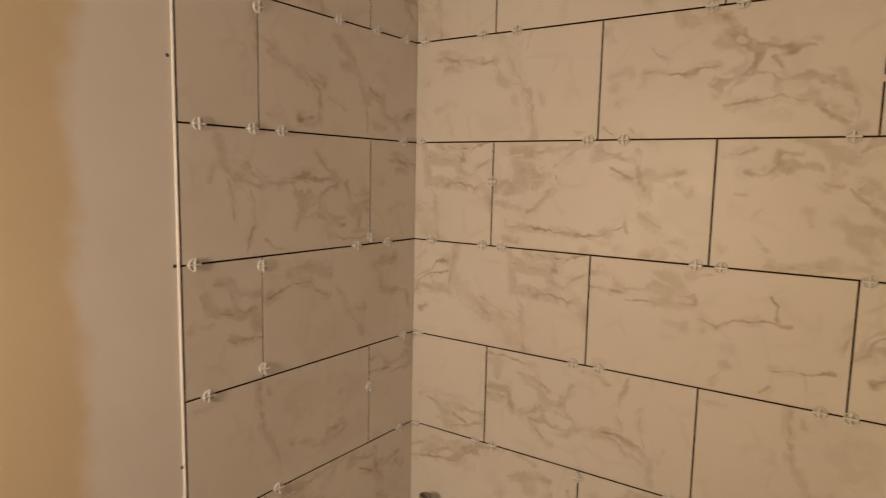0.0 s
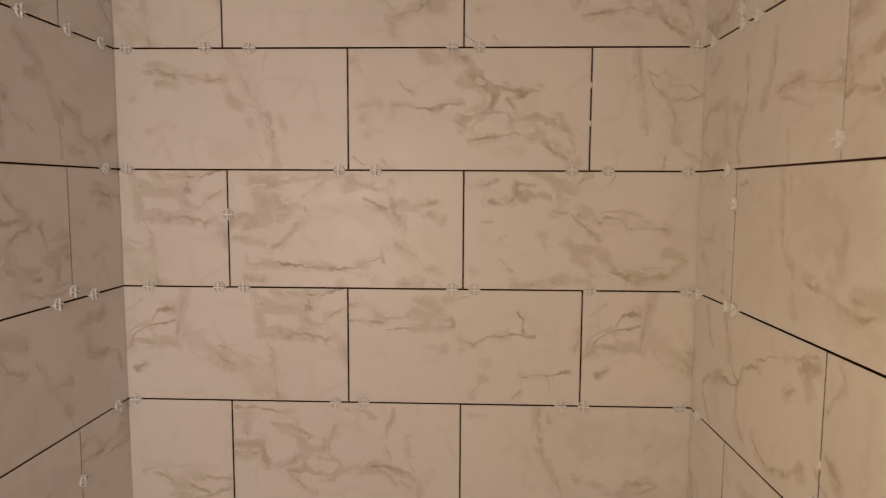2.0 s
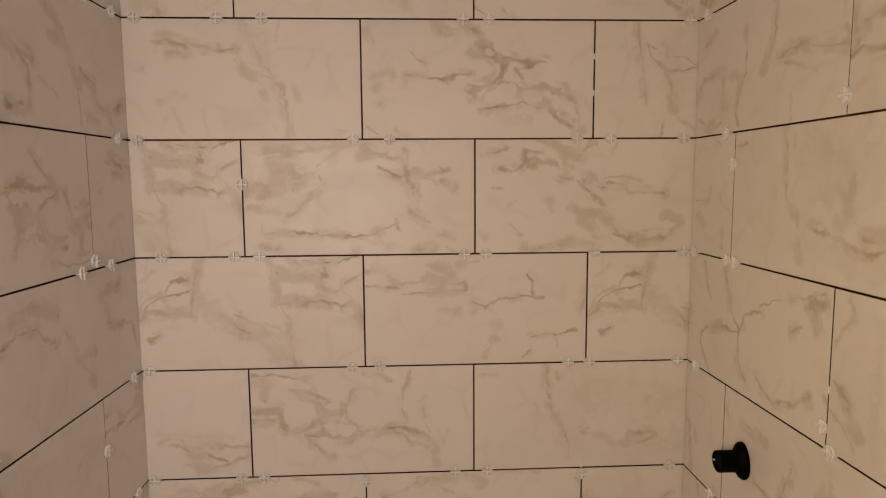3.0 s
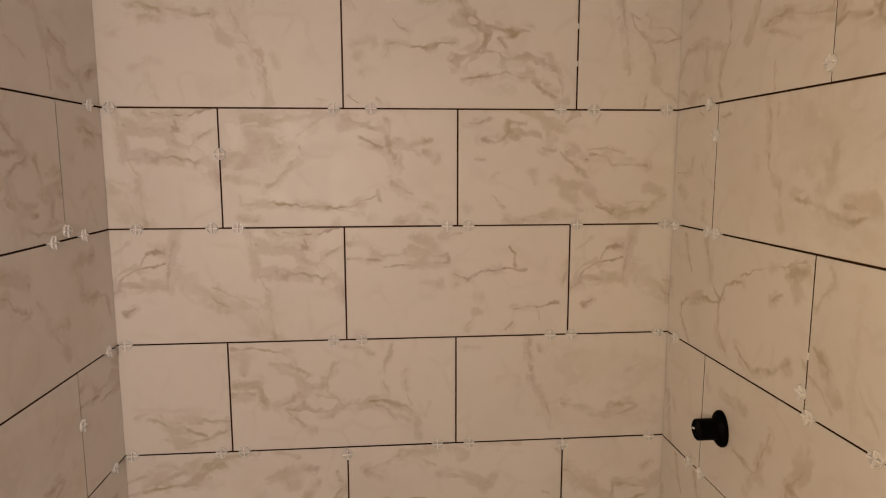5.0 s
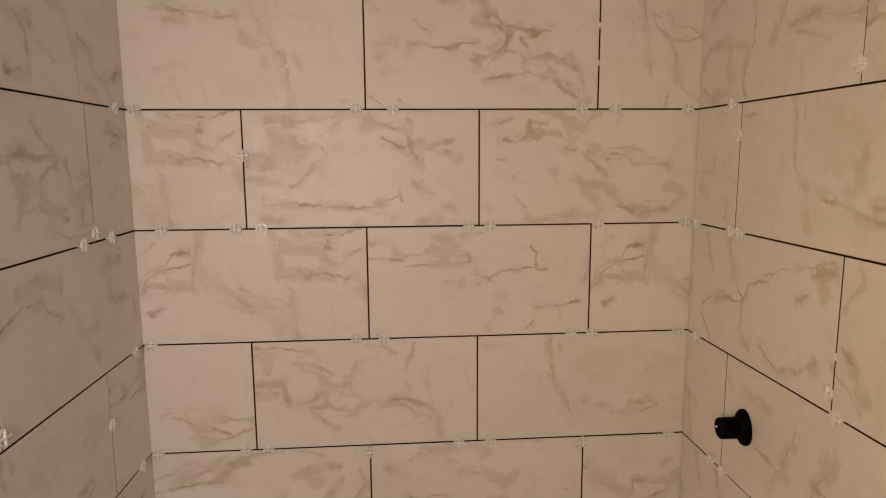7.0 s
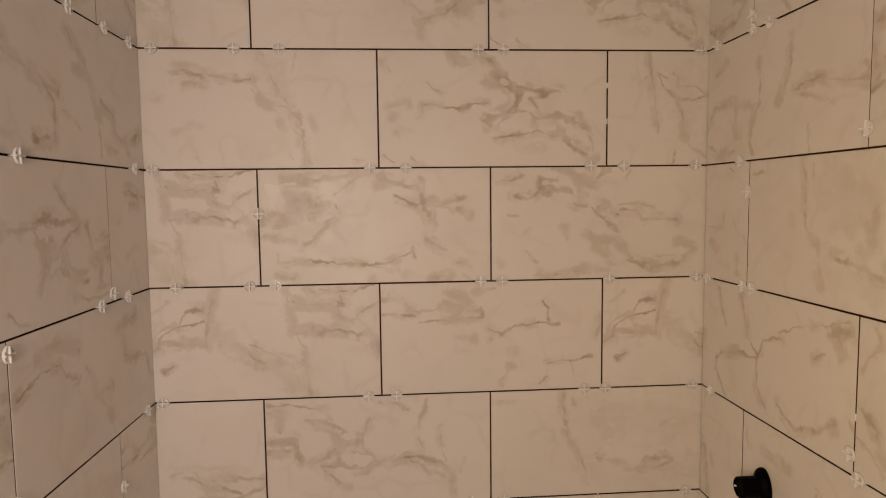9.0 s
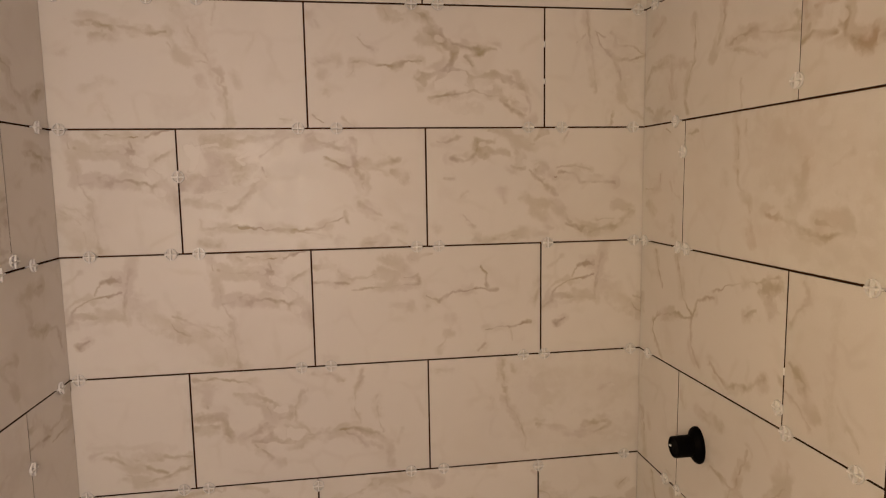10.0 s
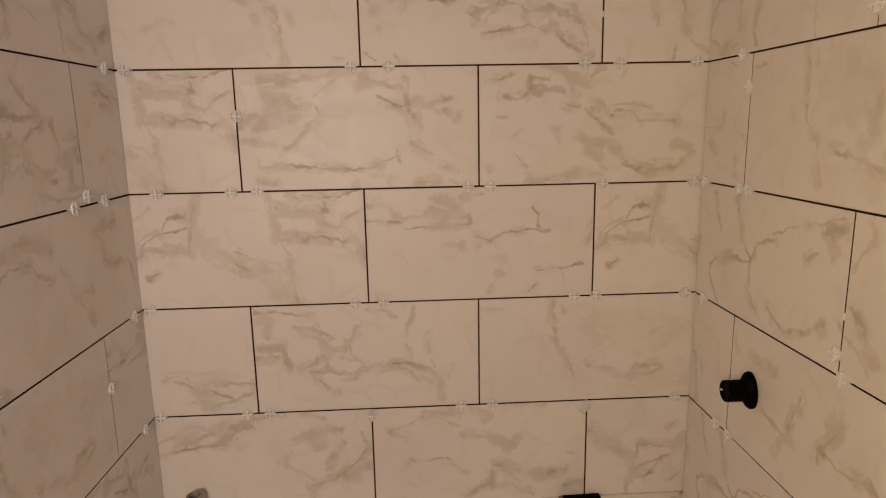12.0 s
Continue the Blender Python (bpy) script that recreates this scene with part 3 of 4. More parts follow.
f = FACE["ember"] = Marble(20.0, cloud=0.5, warm=1.6)
f.vein(9, 0.5, (0.02, 0.72), (0.14, 0.76))
f.vein(12, 0.5, (0.05, 0.50), (0.20, 0.52))
f.vein(5, 0.65, (0.0, 0.33), (0.04, 0.36), (0.13, 0.33))
f.vein(9, 0.6, (0.17, 0.43), (0.165, 0.30), (0.24, 0.22), (0.32, 0.24))
f.vein(10, 0.4, (0.0, 0.62), (0.03, 0.40))
f.vein(9, 0.4, (0.25, 0.52), (0.33, 0.48))

f = FACE["bough"] = Marble(14.0, cloud=0.4, warm=1.5)
f.vein(10, 0.35, (0.15, 0.79), (0.30, 0.78))
f.vein(6, 0.5, (0.46, 0.72), (0.44, 0.60), (0.38, 0.38), (0.43, 0.36))
f.vein(5, 0.45, (0.25, 0.42), (0.375, 0.38), (0.34, 0.18))
f.vein(6, 0.6, (0.66, 0.80), (0.65, 0.655), (0.57, 0.47), (0.66, 0.44), (0.79, 0.49), (0.88, 0.44), (0.97, 0.42))
f.vein(9, 0.4, (0.57, 0.46), (0.565, 0.39))
f.vein(8, 0.4, (0.60, 0.68), (0.62, 0.77))
f.vein(12, 0.25, (0.03, 0.85), (0.05, 0.75))

FACE["rust"] = Marble(13.0, cloud=0.5, warm=1.8)
FACE["rust"].strokes = list(FACE["drift"].strokes)
FACE["rust"].vein(24, 0.32, (0.68, 0.62), (0.65, 0.40), (0.60, 0.30))
FACE["hook_turned"] = FACE["hook"].turned(21.0)
FACE["loops_turned"] = FACE["loops"].turned(22.0)
FACE["loops_turned"].cloud = 0.6
PRINT = {name: face.build(name) for name, face in FACE.items()}

joint_mat = material("thinset_joint", (0.02, 0.017, 0.015), 0.95)
n = Net(joint_mat)
n.wire(n.mix(n.noise(n.place(), 90.0, 3.0), (0.055, 0.020, 0.007), (0.11, 0.044, 0.018)), n.bsdf.inputs["Base Color"])
n.bsdf.inputs["Specular IOR Level"].default_value = 0.05
n.bump(n.noise(n.place(), 160.0, 4.0), 0.6, 0.003)

body_mat = material("porcelain_body", (0.09, 0.075, 0.06), 0.9)
n = Net(body_mat)
n.wire(n.mix(n.noise(n.place(), 120.0, 3.0), (0.040, 0.018, 0.009), (0.085, 0.043, 0.021)), n.bsdf.inputs["Base Color"])
n.bsdf.inputs["Specular IOR Level"].default_value = 0.05


def see_through(m, alpha):
    """Milky plastic: part of the light scatters through, part passes straight."""
    n = Net(m)
    glass, milk = n.add("ShaderNodeBsdfTransparent"), n.add("ShaderNodeBsdfTranslucent")
    milk.inputs[0].default_value = (0.95, 0.94, 0.92, 1)
    body, both = n.add("ShaderNodeMixShader"), n.add("ShaderNodeMixShader")
    body.inputs[0].default_value, both.inputs[0].default_value = 0.14, alpha
    n.wire(n.bsdf.outputs[0], body.inputs[1])
    n.wire(milk.outputs[0], body.inputs[2])
    n.wire(glass.outputs[0], both.inputs[1])
    n.wire(body.outputs[0], both.inputs[2])
    n.wire(both.outputs[0], n.tree.nodes["Material Output"].inputs[0])


clear_mat = material("clear_plastic", (0.95, 0.94, 0.93), 0.22)
n = Net(clear_mat)
n.wire(n.ramp(n.noise(n.place(), 300.0, 2.0), 0.3, 0.7, 0.06, 0.25), n.bsdf.inputs["Roughness"])
see_through(clear_mat, 0.80)

leg_mat = material("milky_plastic", (0.74, 0.71, 0.67), 0.4)
n = Net(leg_mat)
n.wire(n.mix(n.noise(n.place(), 220.0, 2.0), (0.94, 0.93, 0.91), (0.98, 0.97, 0.96)), n.bsdf.inputs["Base Color"])
see_through(leg_mat, 1.0)

black_mat = material("black_plastic", (0.0018, 0.0016, 0.0018), 0.5)
n = Net(black_mat)
n.wire(n.ramp(n.noise(n.place(), 120.0, 3.0), 0.3, 0.7, 0.38, 0.6), n.bsdf.inputs["Roughness"])
n.bsdf.inputs["Specular IOR Level"].default_value = 0.03
n.bump(n.noise(n.place(), 300.0, 2.0), 0.15, 0.001)

acrylic_mat = material("tub_acrylic", (0.80, 0.77, 0.71), 0.22)
n = Net(acrylic_mat)
dust = n.ramp(n.noise(n.place(), 14.0, 5.0, 0.65), 0.45, 0.75, 0.0, 0.45)
n.wire(n.mix(dust, (0.88, 0.84, 0.75), (0.78, 0.73, 0.63)), n.bsdf.inputs["Base Color"])
n.wire(n.ramp(dust, 0.0, 0.45, 0.18, 0.5), n.bsdf.inputs["Roughness"])

tube_mat = material("dull_steel", (0.36, 0.33, 0.30), 0.5, 0.35)
n = Net(tube_mat)
n.wire(n.mix(n.noise(n.place(), 70.0, 4.0), (0.24, 0.20, 0.165), (0.42, 0.37, 0.32)), n.bsdf.inputs["Base Color"])
n.wire(n.ramp(n.noise(n.place(), 40.0, 3.0), 0.3, 0.7, 0.35, 0.6), n.bsdf.inputs["Roughness"])

tab_mat = material("brown_card", (0.22, 0.13, 0.075), 0.8)
screw_mat = material("black_screw", (0.02, 0.018, 0.016), 0.5, 0.6)
trim_mat = material("white_trim", (0.88, 0.86, 0.83), 0.22)
n = Net(trim_mat)
n.wire(n.mix(n.noise(n.place(), 25.0, 4.0), (0.84, 0.82, 0.78), (0.92, 0.90, 0.88)), n.bsdf.inputs["Base Color"])

# Painted wall: white joint compound beside the tiles, feathered out over tan paint.
paint_mat = material("tan_paint", (0.6, 0.44, 0.26), 0.6)
n = Net(paint_mat)
p = n.place()
across = n.add("ShaderNodeSeparateXYZ")
n.wire(p, across.inputs[0])
wave = n.math("MULTIPLY", n.math("SUBTRACT", n.noise(p, 2.6, 4.0, 0.6), 0.5), 0.11)
blot = n.math("MULTIPLY", n.math("SUBTRACT", n.noise(p, 11.0, 3.0, 0.5), 0.5), 0.05)
reach = n.math("ADD", across.outputs[1], n.math("ADD", wave, n.math("MULTIPLY", blot, 1.6)))
mud = n.ramp(reach, -1.075, -1.012)
tan = n.mix(n.noise(p, 3.0, 4.0), (0.64, 0.535, 0.365), (0.72, 0.61, 0.43))
white = n.mix(n.noise(p, 6.0, 5.0, 0.6), (0.74, 0.715, 0.675), (0.83, 0.805, 0.775))
n.wire(n.mix(mud, tan, white), n.bsdf.inputs["Base Color"])
n.bump(n.noise(p, 130.0, 3.0), 0.12, 0.002)

# Unseen front wall; the blue-grey is chosen to cool the bounced light.
plain_mat = material("plain_wall", (0.64, 0.61, 0.57), 0.7)
n = Net(plain_mat)
n.wire(n.mix(n.noise(n.place(), 3.0, 4.0), (0.46, 0.52, 0.60), (0.52, 0.58, 0.66)), n.bsdf.inputs["Base Color"])
n.bump(n.noise(n.place(), 130.0, 3.0), 0.12, 0.002)
# Unseen wall, coloured blue so its bounce cools the left tiles.
bounce_mat = material("blue_bounce", (0.36, 0.40, 0.64), 0.7)
n = Net(bounce_mat)
n.wire(n.mix(n.noise(n.place(), 3.0, 4.0), (0.35, 0.36, 0.63), (0.41, 0.42, 0.69)), n.bsdf.inputs["Base Color"])
n.bump(n.noise(n.place(), 130.0, 3.0), 0.12, 0.002)
ceiling_mat = material("ceiling_paint", (0.8, 0.78, 0.74), 0.8)
n = Net(ceiling_mat)
n.wire(n.mix(n.noise(n.place(), 4.0, 4.0), (0.74, 0.72, 0.68), (0.82, 0.80, 0.77)), n.bsdf.inputs["Base Color"])
# Unseen floor, coloured brown so its bounce yellows the lower tiles.
floor_mat = material("subfloor", (0.35, 0.3, 0.24), 0.8)
n = Net(floor_mat)
n.wire(n.mix(n.noise(n.place(), 9.0, 6.0, 0.65), (0.36, 0.26, 0.15), (0.52, 0.39, 0.24)), n.bsdf.inputs["Base Color"])
glow_mat = material("lamp_glow", (0.9, 0.85, 0.8), 0.5)
glow_mat.node_tree.nodes["Principled BSDF"].inputs["Emission Color"].default_value = (1.0, 0.8, 0.64, 1)
glow_mat.node_tree.nodes["Principled BSDF"].inputs["Emission Strength"].default_value = 3.0

# Glow for the added yellow fill lamp.
warm_glow_mat = material("warm_glow", (0.9, 0.8, 0.6), 0.5)
warm_glow_mat.node_tree.nodes["Principled BSDF"].inputs["Emission Color"].default_value = (1.0, 0.72, 0.30, 1)
warm_glow_mat.node_tree.nodes["Principled BSDF"].inputs["Emission Strength"].default_value = 3.0


# ---- mesh helpers ----
def mesh_of(name, bm, mat, smooth=False):
    bmesh.ops.recalc_face_normals(bm, faces=bm.faces)
    me = bpy.data.meshes.new(name)
    bm.to_mesh(me)
    bm.free()
    me.materials.append(mat)
    if smooth:
        for f in me.polygons:
            f.use_smooth = True
        me.set_sharp_from_angle(angle=radians(40))
    return me


def part(name, bm, mat, parent=None, label="", smooth=False):
    ob = new(name, mesh_of(name, bm, mat, smooth))
    ob.parent = parent
    return tagged(ob, label)


def block(x0, x1, y0, y1, z0, z1, bevel=0.0, bm=None):
    bm = bm or bmesh.new()
    made = bmesh.ops.create_cube(bm, size=1.0)["verts"]
    for v in made:
        v.co = Vector(((x0 + x1) / 2 + v.co.x * (x1 - x0), (y0 + y1) / 2 + v.co.y * (y1 - y0), (z0 + z1) / 2 + v.co.z * (z1 - z0)))
    if bevel:
        edges = list({e for v in made for e in v.link_edges})
        bmesh.ops.bevel(bm, geom=edges, offset=bevel, segments=2, affect="EDGES", profile=0.5)
    return bm


def lathe(profile, sides=32, bm=None, turn=None):
    """A closed outline of (radius, height) turned round z."""
    bm = bm or bmesh.new()
    rings = []
    for r, z in profile:
        rings.append([bm.verts.new(((turn or Matrix()) @ Vector((r * math.cos(a), r * math.sin(a), z)))) for a in (2 * math.pi * i / sides for i in range(sides))])
    for a, b in zip(rings, rings[1:] + rings[:1]):
        for i in range(sides):
            j = (i + 1) % sides
            bm.faces.new((a[i], a[j], b[j], b[i]))
    return bm


# ---- structure ----
def structure(name, bm, mat, label, category):
    return tagged(part(name, bm, mat), label, category, kind="structure")


FAR = -3.0
wall_back = structure("wall_back", block(-0.12, RIGHT + 0.12, THICK, 0.12, 0, TOP), joint_mat, "bathtub alcove wall of dark backer behind marble-look tiles", "tiled wall")
wall_left = structure("wall_left", block(-0.12, -THICK, EDGE - 0.004, THICK - 0.001, 0, TOP), joint_mat, "alcove end wall of dark backer behind marble-look tiles", "tiled wall")
wall_right = structure("wall_right", block(RIGHT + THICK, RIGHT + 0.12, EDGE - 0.004, THICK - 0.001, 0, TOP), joint_mat, "alcove end wall of dark backer behind marble-look tiles", "tiled wall")
structure("wall_left_front", block(-0.12, -0.004, FAR, EDGE - 0.0045, 0, TOP), paint_mat, "tan painted wall with white joint compound beside the tiles", "wall")
structure("wall_right_front", block(RIGHT + 0.004, RIGHT + 0.12, FAR, EDGE - 0.0045, 0, TOP), bounce_mat, "plain periwinkle blue painted wall", "wall")
structure("wall_front", block(-0.12, RIGHT + 0.12, FAR - 0.1, FAR, 0, TOP), plain_mat, "plain pale blue-grey painted wall", "wall")
structure("floor", block(-0.12, RIGHT + 0.12, FAR - 0.1, 0.12, -0.1, 0), floor_mat, "bare plywood bathroom subfloor", "floor")
structure("ceiling", block(-0.12, RIGHT + 0.12, FAR - 0.1, 0.12, TOP, TOP + 0.1), ceiling_mat, "white painted bathroom ceiling", "ceiling")


def edge_trim():
    bm = block(-0.0085, 0.0010, EDGE - 0.0062, EDGE - 0.0020, RIM + 0.004, TOP - 0.002, 0.0012)
    structure("trim", bm, trim_mat, "thin white edge trim where the tiling ends", "tile trim")


edge_trim()


# ---- bathtub ----
def rounded(x0, x1, y0, y1, z, r, n=8):
    out = []
    for cx, cy, start in ((x1 - r, y1 - r, 0), (x0 + r, y1 - r, 90), (x0 + r, y0 + r, 180), (x1 - r, y0 + r, 270)):
        for i in range(n + 1):
            a = radians(start + 90 * i / n)
            out.append((cx + r * math.cos(a), cy + r * math.sin(a), z))
    return out


def bathtub():
    tub = tagged(new("bathtub"), "cream white acrylic bathtub set between the tiled walls", "bathtub")
    x0, x1, y0, y1 = -0.006, RIGHT + 0.006, -0.775, 0.006
    bm = bmesh.new()
    loops = [rounded(x0, x1, y0, y1, 0.001, 0.004), rounded(x0, x1, y0, y1, RIM - 0.012, 0.004), rounded(x0 + 0.001, x1 - 0.001, y0 + 0.004, y1 - 0.0002, RIM - 0.003, 0.004),
             rounded(x0 + 0.004, x1 - 0.004, y0 + 0.012, y1 - 0.001, RIM, 0.006), rounded(0.11, 1.39, -0.69, -0.085, RIM, 0.16),
             rounded(0.122, 1.378, -0.678, -0.097, RIM - 0.012, 0.155), rounded(0.16, 1.34, -0.65, -0.13, 0.28, 0.15),
             rounded(0.20, 1.29, -0.62, -0.16, 0.14, 0.14), rounded(0.25, 1.24, -0.57, -0.21, 0.105, 0.12)]
    rings = [[bm.verts.new(c) for c in loop] for loop in loops]
    for a, b in zip(rings, rings[1:]):
        for i in range(len(a)):
            j = (i + 1) % len(a)
            bm.faces.new((a[i], a[j], b[j], b[i]))
    bm.faces.new(rings[-1])
    bm.faces.new(rings[0][::-1])
    part("shell", bm, acrylic_mat, tub, smooth=True)
    drain = lathe([(0.0, 0.0), (0.030, 0.0), (0.034, 0.002), (0.034, 0.004), (0.026, 0.0045), (0.022, 0.002), (0.0, 0.002)], 24, turn=pose(1.15, -0.39, 0.106))
    part("drain", drain, tube_mat, tub, "dull metal drain", True)


bathtub()


# ---- assumed housing round the main lamp, never in view ----
def wall_light():
    thing = tagged(new("wall_light"), "wall light with short arm and glowing diffuser on tan wall", "wall light")
    thing.matrix_world = pose(-0.004, LAMP_AT[1] - 0.07, LAMP_AT[2], 0, 90, 0)
    part("base", lathe([(0.0, 0.0), (0.06, 0.0), (0.06, 0.012), (0.055, 0.016), (0.0, 0.016)], 32), trim_mat, thing, smooth=True)
    part("arm", lathe([(0.0, 0.0165), (0.012, 0.0165), (0.012, 0.175), (0.0, 0.175)], 20), trim_mat, thing, smooth=True)
    bowl = lathe([(0.0, 0.1755), (0.045, 0.1755), (0.085, 0.20), (0.095, 0.24), (0.095, 0.30), (0.085, 0.34), (0.045, 0.365), (0.0, 0.365)], 32)
    for v in bowl.verts:
        v.co.y *= 0.25
    part("diffuser", bowl, glow_mat, thing, "glowing white diffuser", True)


wall_light()


# Invented housing for the added fill lamp, never in view.
def fill_housing():
    thing = tagged(new("fill_light"), "small white reflector sconce with a yellowish bulb on tan wall", "wall light")
    thing.matrix_world = pose(-0.004, FILL_AT[1], FILL_AT[2])
    part("base", lathe([(0.0, 0.0), (0.05, 0.0), (0.05, 0.014), (0.045, 0.018), (0.0, 0.018)], 32, turn=pose(0, 0, 0, 0, 90, 0)), trim_mat, thing, smooth=True)
    part("arm", lathe([(0.0, 0.0185), (0.009, 0.0185), (0.009, 0.115), (0.0, 0.115)], 16, turn=pose(0, 0, 0, 0, 90, 0)), trim_mat, thing, smooth=True)
    aim = pose(0.118, -0.03, 0) @ Vector((1.34, 1.52, -0.2)).to_track_quat("Z", "Y").to_matrix().to_4x4()
    part("shade", lathe([(0.0, -0.04), (0.028, -0.04), (0.040, -0.01), (0.062, 0.045), (0.059, 0.045), (0.037, -0.007), (0.0, -0.03)], 32, turn=aim), trim_mat, thing, smooth=True)
    part("bulb", lathe([(0.0, -0.029), (0.014, -0.029), (0.028, -0.005), (0.030, 0.012), (0.020, 0.028), (0.0, 0.033)], 24, turn=aim), warm_glow_mat, thing, "yellowish glowing bulb", True)


fill_housing()


# ---- black valve guard on the end wall ----
def valve_guard(y, z):
    thing = tagged(new("valve_guard"), "black plastic guard sleeve over the shower valve on tiled wall", "shower valve")
    thing.matrix_world = pose(RIGHT, y, z, 0, -90, 0)
    flange = part("flange", lathe([(0.0, 0.0), (0.0425, 0.0), (0.0435, 0.003), (0.0430, 0.0085), (0.039, 0.0140), (0.029, 0.0200), (0.0255, 0.0240), (0.0, 0.0240)], 40), black_mat, thing, smooth=True)
    flange.scale = (1.0, 0.66, 1.0)
    flange.rotation_euler = (0, 0, math.radians(14))
    bm = lathe([(0.0, 0.0605), (0.0225, 0.0605), (0.0225, 0.0630), (0.0240, 0.0645), (0.0250, 0.0635), (0.0252, 0.060), (0.0255, 0.0235), (0.0, 0.0235)], 40)
    part("sleeve", bm, black_mat, thing, smooth=True)
    part("cap_slot", block(-0.0062, -0.0022, 0.0165, 0.0226, 0.0600, 0.0637, 0.0006), leg_mat, thing, "small pale slot at the sleeve's tip")


valve_guard(-0.318, 0.915)


# ---- loose things on the tub deck ----
def steel_tube(x, y):
    thing = tagged(new("metal_tube"), "short dull grey metal tube standing on the bathtub deck", "metal tube")
    thing.matrix_world = pose(x, y, RIM)
    part("body", lathe([(0.0175, 0.0), (0.0205, 0.0), (0.0205, 0.098), (0.020, 0.100), (0.0182, 0.100), (0.0175, 0.098)], 32), tube_mat, thing, smooth=True)
    part("rivet", lathe([(0.0, 0.0), (0.0035, 0.0), (0.003, 0.0018), (0.0, 0.0022)], 12, turn=pose(0.006, -0.0198, 0.082, 90, 0, 16)), screw_mat, thing, "dark rivet")


steel_tube(0.106, -0.060)


def shim(x0, x1, deep):
    thing = tagged(new("black_shim"), "glossy black plastic shim with brown end on bathtub deck", "tile shim")
    thing.matrix_world = pose(x0, -deep, RIM)
    bm = block(0, x1 - x0, 0, deep - 0.003, 0, 0.011, 0.0015)
    for v in bm.verts:
        v.co.z *= 0.8 + 0.25 * v.co.x / (x1 - x0)
    part("wedge", bm, black_mat, thing)
    part("end_tab", block(-0.010, 0.0006, 0.001, deep - 0.004, 0, 0.0085, 0.001), tab_mat, thing, "brown card end")
    # Gloss highlight on the front face, put in as a pale strip.
    part("streak", block(0.012, 0.046, -0.0005, 0.0012, 0.0066, 0.0074), leg_mat, thing, "pale worn streak")
    for i in range(4):
        part("rib", block(0.012 + 0.024 * i, 0.020 + 0.024 * i, 0.004, 0.008, 0.0108, 0.0122, 0.0004), black_mat, thing)


shim(1.136, 1.245, 0.036)


def screw(y, z):
    thing = tagged(new("drywall_screw"), "black screw head sunk in the white compound beside the tiles", "screw", "screws beside the trim")
    thing.matrix_world = pose(-0.004, y, z, 0, 90, 0)
    part("head", lathe([(0.0, 0.0), (0.0042, 0.0), (0.0040, 0.0009), (0.0024, 0.0009), (0.0018, 0.0003), (0.0, 0.0002)], 20), screw_mat, thing, smooth=True)
    part("bit", block(-0.0016, 0.0016, -0.0004, 0.0004, 0.0003, 0.0011), screw_mat, thing)


for y, z in ((-0.8475, 1.815), (-0.8445, 1.373), (-0.840, 0.916)):
    screw(y, z)


# ---- tile spacers ----
def first_spacer():
    thing = tagged(new("tile_spacer"), "clear plastic wheel spacer pushed into a tile joint", "tile spacer", "spacers in the tile joints")
    flat = pose(0, 0, 0, 90, 0, 0)
    part("ring", lathe([(0.0122, 0.0006), (0.0146, 0.0006), (0.0150, 0.0016), (0.0150, 0.0044), (0.0146, 0.0052), (0.0124, 0.0052), (0.0120, 0.0044), (0.0120, 0.0020)], 28, turn=flat), clear_mat, thing, smooth=True)
    cross = block(-0.0145, 0.0145, -0.0075, -0.0008, -0.0016, 0.0016, 0.0003)
    block(-0.0016, 0.0016, -0.0075, -0.0008, -0.0145, 0.0145, 0.0003, cross)
    part("cross", cross, leg_mat, thing, "milky plastic cross")
    part("leg", block(-0.0150, 0.0150, -0.0009, 0.0075, -0.0016, 0.0016, 0.0003), leg_mat, thing)
    return thing


SPACER = first_spacer()
BACK_AT = {5: (0.033, 0.238, 0.352, 0.869, 0.937, 1.475), 4: (0.023, 0.579, 0.674, 1.175, 1.266, 1.467), 3: (0.069, 0.258, 0.324, 0.872, 0.930, 1.228, 1.475),
           2: (0.021, 0.563, 0.639, 1.160, 1.220, 1.470), 1: (0.018, 0.253, 0.314, 0.844, 0.934, 1.457)}
LEFT_AT = {5: (-0.347, -0.193, -0.059), 4: (-0.782, -0.637, -0.549, -0.064), 3: (-0.801, -0.275, -0.138), 2: (-0.774, -0.055), 1: (-0.571, -0.068)}
RIGHT_AT = {5: (-0.056, -0.219, -0.287), 4: (-0.175,), 3: (-0.024, -0.202, -0.240, -0.79), 2: (-0.056, -0.612, -0.78), 1: (-0.167, -0.229)}
BACK_UP = ((0.286, 1.564), (1.203, 0.742), (0.594, 0.738))
LEFT_UP = ((-0.618, 1.962), (-0.615, 1.350), (-0.216, 1.392), (-0.613, 1.090), (-0.216, 0.937))
RIGHT_UP = ((-0.214, 1.605), (-0.598, 1.715), (-0.215, 2.02), (-0.588, 1.106))
SPOTS = []
rng = random.Random(5)
for at, place, turn in ((BACK_AT, lambda u, z: (u, 0, z), 0), (LEFT_AT, lambda u, z: (0, u, z), 90), (RIGHT_AT, lambda u, z: (RIGHT, u, z), -90)):
    SPOTS += [pose(*place(u, joint(k)), 0, 0, turn) for k, us in at.items() for u in us]
for at, place, turn in ((BACK_UP, lambda u, z: (u, 0, z), 0), (LEFT_UP, lambda u, z: (0, u, z), 90), (RIGHT_UP, lambda u, z: (RIGHT, u, z), -90)):
    SPOTS += [pose(*place(u, z), 0, 0, turn) @ pose(0, 0, 0, 0, 90, 0) for u, z in at]
SPACER.matrix_basis = SPOTS[0]
for spot in SPOTS[1:]:
    copy_thing(SPACER, spot @ pose(0, 0, 0, rng.uniform(-4, 4), 0, rng.uniform(-5, 5)))


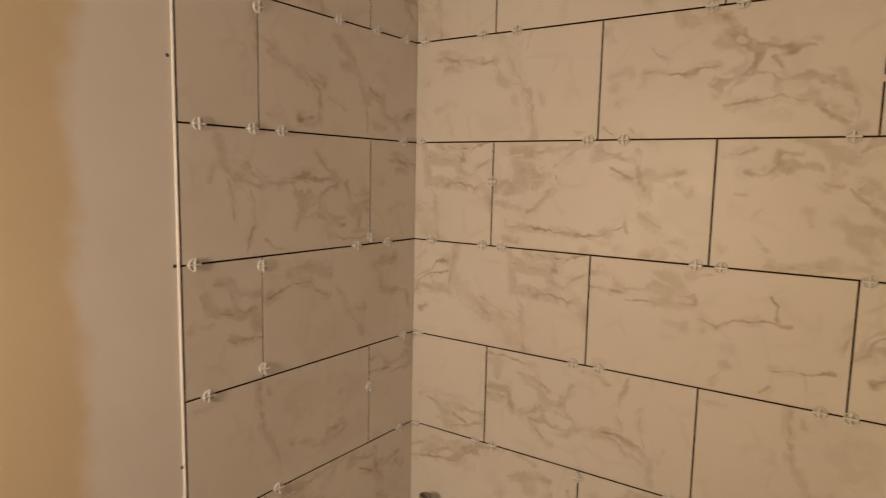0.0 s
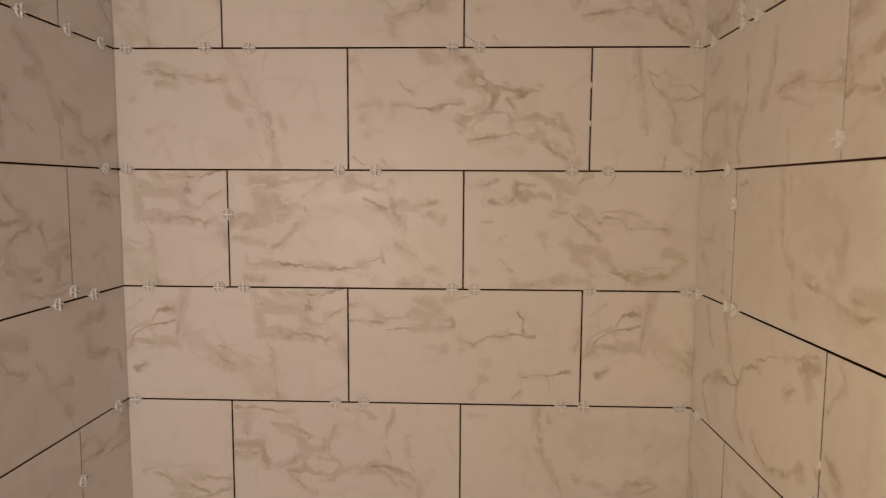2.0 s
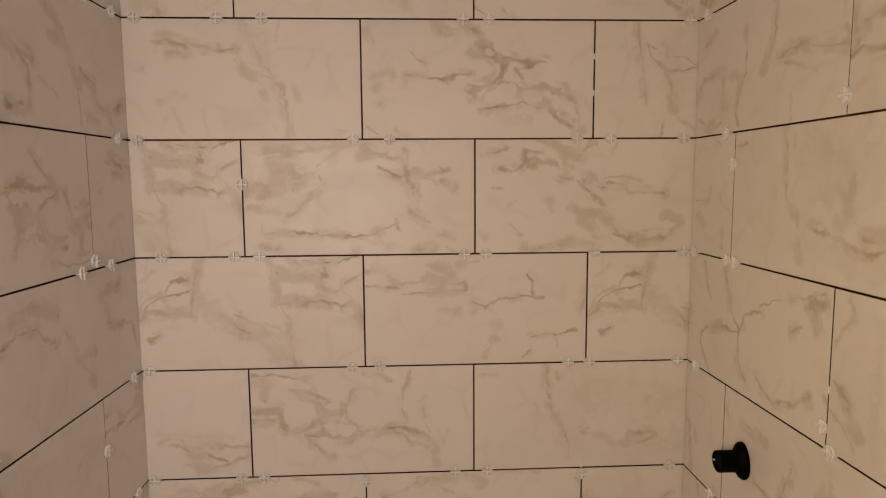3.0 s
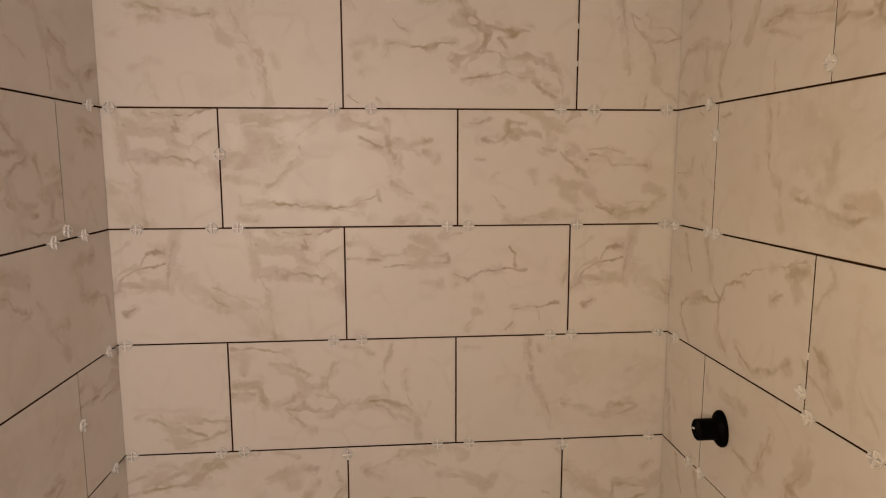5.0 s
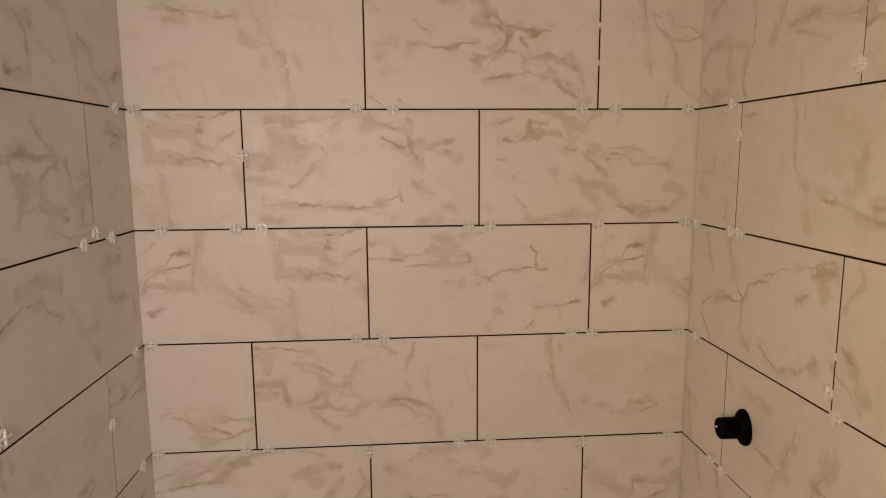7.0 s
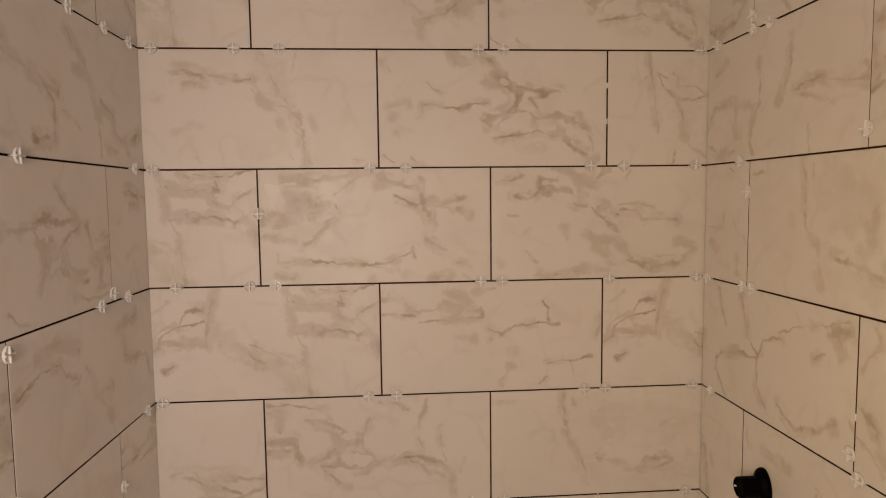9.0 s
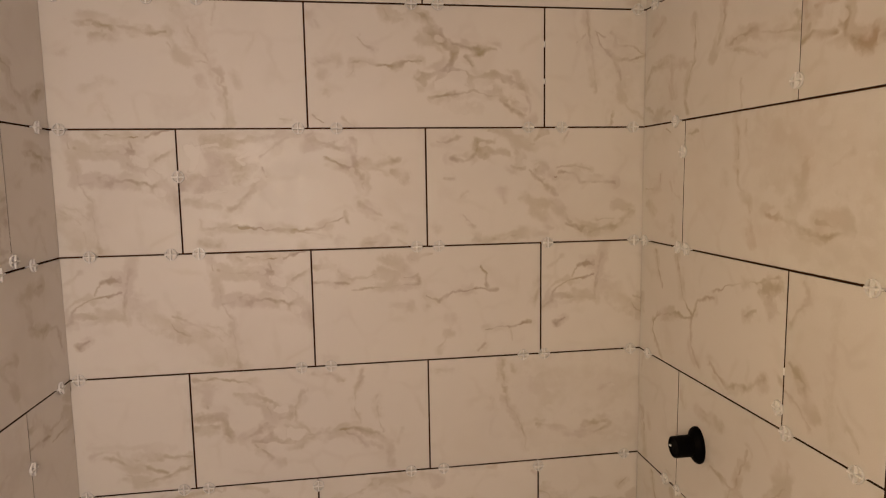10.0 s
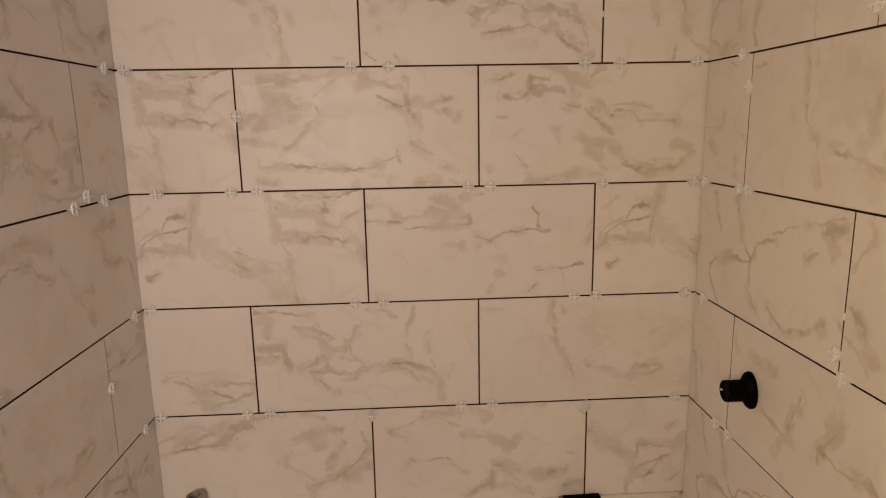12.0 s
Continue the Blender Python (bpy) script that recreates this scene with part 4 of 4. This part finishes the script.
def stub_spacer(m):
    thing = tagged(new("tile_spacer"), "plain milky plastic spacer stub deep in a tile joint", "tile spacer", "spacers in the tile joints")
    thing.matrix_world = m
    part("leg", block(-0.007, 0.007, 0.0003, 0.0075, -0.0016, 0.0016, 0.0003), leg_mat, thing)


for m in (pose(1.2185, 0, 1.895), pose(1.2185, 0, 1.800), pose(RIGHT, -0.5955, 1.179, 0, 0, -90)):
    stub_spacer(m @ pose(0, 0, 0, 0, 90, 0))


# ---- tiles ----
TILES = {}


def tile_mesh(u0, u1, h, mat):
    key = (round(u0, 4), round(u1, 4), round(h, 4), mat.name)
    if key not in TILES:
        c = 0.0011
        bm = bmesh.new()
        back = [bm.verts.new((x, THICK - 0.0005, z)) for x, z in ((u0, 0), (u1, 0), (u1, h), (u0, h))]
        side = [bm.verts.new((x, c, z)) for x, z in ((u0, 0), (u1, 0), (u1, h), (u0, h))]
        soft = [bm.verts.new((x, c * 0.28, z)) for x, z in ((u0 + c * 0.3, c * 0.3), (u1 - c * 0.3, c * 0.3), (u1 - c * 0.3, h - c * 0.3), (u0 + c * 0.3, h - c * 0.3))]
        front = [bm.verts.new((x, 0, z)) for x, z in ((u0 + c, c), (u1 - c, c), (u1 - c, h - c), (u0 + c, h - c))]
        for a, b in ((back, side), (side, soft), (soft, front)):
            for i in range(4):
                bm.faces.new((a[i], a[(i + 1) % 4], b[(i + 1) % 4], b[i]))
        bm.faces.new(front)
        bm.faces.new(back[::-1])
        TILES[key] = mesh_of("tile", bm, mat)
        TILES[key].materials.append(body_mat)
        for f in TILES[key].polygons:
            if min(TILES[key].vertices[i].co.y for i in f.vertices) >= c * 0.9:
                f.material_index = 1
    return TILES[key]


def course(wall, place, turn, k, cuts, prints, starts, gap=GAP, low=None, sag=0.0):
    """One course of tiles from cut to cut. starts: how far into its print each piece begins. sag: how much lower all but the first sit."""
    z0 = joint(k) + GAP / 2 if low is None else low
    h = min(joint(k + 1) - GAP / 2, TOP - 0.004) - z0
    for a, b, name, start, drop in zip(cuts, cuts[1:], prints, starts, (0.0, sag, sag)):
        w = b - a - gap
        ob = new("tile", tile_mesh(start, start + w, h + drop, PRINT[name]))
        u = a + gap / 2 - start
        ob.matrix_world = pose(*place(u, z0 - drop), 0, 0, turn) @ pose(0, rng.uniform(0, 0.0005), 0, rng.uniform(-0.06, 0.06), rng.uniform(-0.03, 0.03), rng.uniform(-0.05, 0.05))
        ob.parent = wall
    return wall


def on_back(u, z):
    return (u, 0, z)


def on_left(u, z):
    return (0, EDGE + u, z)


def on_right(u, z):
    return (RIGHT, -u, z)


END = RIGHT + 0.006
B0 = -0.006
for k, cuts, prints, starts, low in (
    (0, (B0, 0.594, 1.2035, END), ("sweep", "cells", "hook_turned"), (0.012, 0, 0.308), RIM + 0.0016),
    (1, (B0, 0.2825, 0.8965, END), ("shoal", "loops", "drift"), (0.0, 0, 0), None),
    (2, (B0, 0.5985, 1.2100, END), ("hook", "thread", "hook"), (0.010, 0, 0), None),
    (3, (B0, 0.2855, 0.9005, END), ("hook", "cloud", "net"), (0.325, 0, 0), None),
    (4, (B0, 0.6030, 1.2190, END), ("pale", "storm", "lace"), (0.005, 0, 0), None),
    (5, (B0, 0.2820, 0.8980, END), ("hook", "sweep", "storm"), (0.325, 0, 0.012), None),
    (6, (B0, 0.6010, 1.2150, END), ("net", "drift", "pale"), (0.005, 0, 0.1), None),
):
    course(wall_back, on_back, 0, k, cuts, prints, starts, low=low)

THIN = 0.0016
for k, cut, prints, start, low in (
    (0, 0.219, ("thread", "cloud"), 0.30, RIM + 0.0016), (1, 0.6155, ("drift", "thread"), 0, None), (2, 0.219, ("curl", "dusk"), 0, None),
    (3, 0.6155, ("loops_turned", "pale"), 0, None), (4, 0.2145, ("drift", "lobes"), 0, None), (5, 0.6125, ("hook", "loops"), 0, None), (6, 0.2145, ("loops", "net"), 0.1, None),
):
    course(wall_left, on_left, 90, k, (THIN / 2, cut, -EDGE + 0.0005), prints, (start, 0), 0.0032 if k % 2 else 0.0030, low)

for k, cut, prints, start, low in (
    (0, 0.598, ("fork", "sweep"), 0.008, RIM + 0.0016), (1, 0.2165, ("pale", "bough"), 0.38, None), (2, 0.5955, ("fork", "wisp"), 0.012, None),
    (3, 0.2155, ("stitch", "rust"), 0.004, None), (4, 0.5985, ("stream", "ember"), 0.008, None), (5, 0.2165, ("net", "fork"), 0.39, None), (6, 0.5985, ("cells", "drift"), 0.008, None),
):
    course(wall_right, on_right, -90, k, (0.0008, cut, -EDGE), prints, (start, 0), {2: 0.0040, 4: 0.0027}.get(k, 0.0036), low, 0.0020 if k == 1 else 0.0)
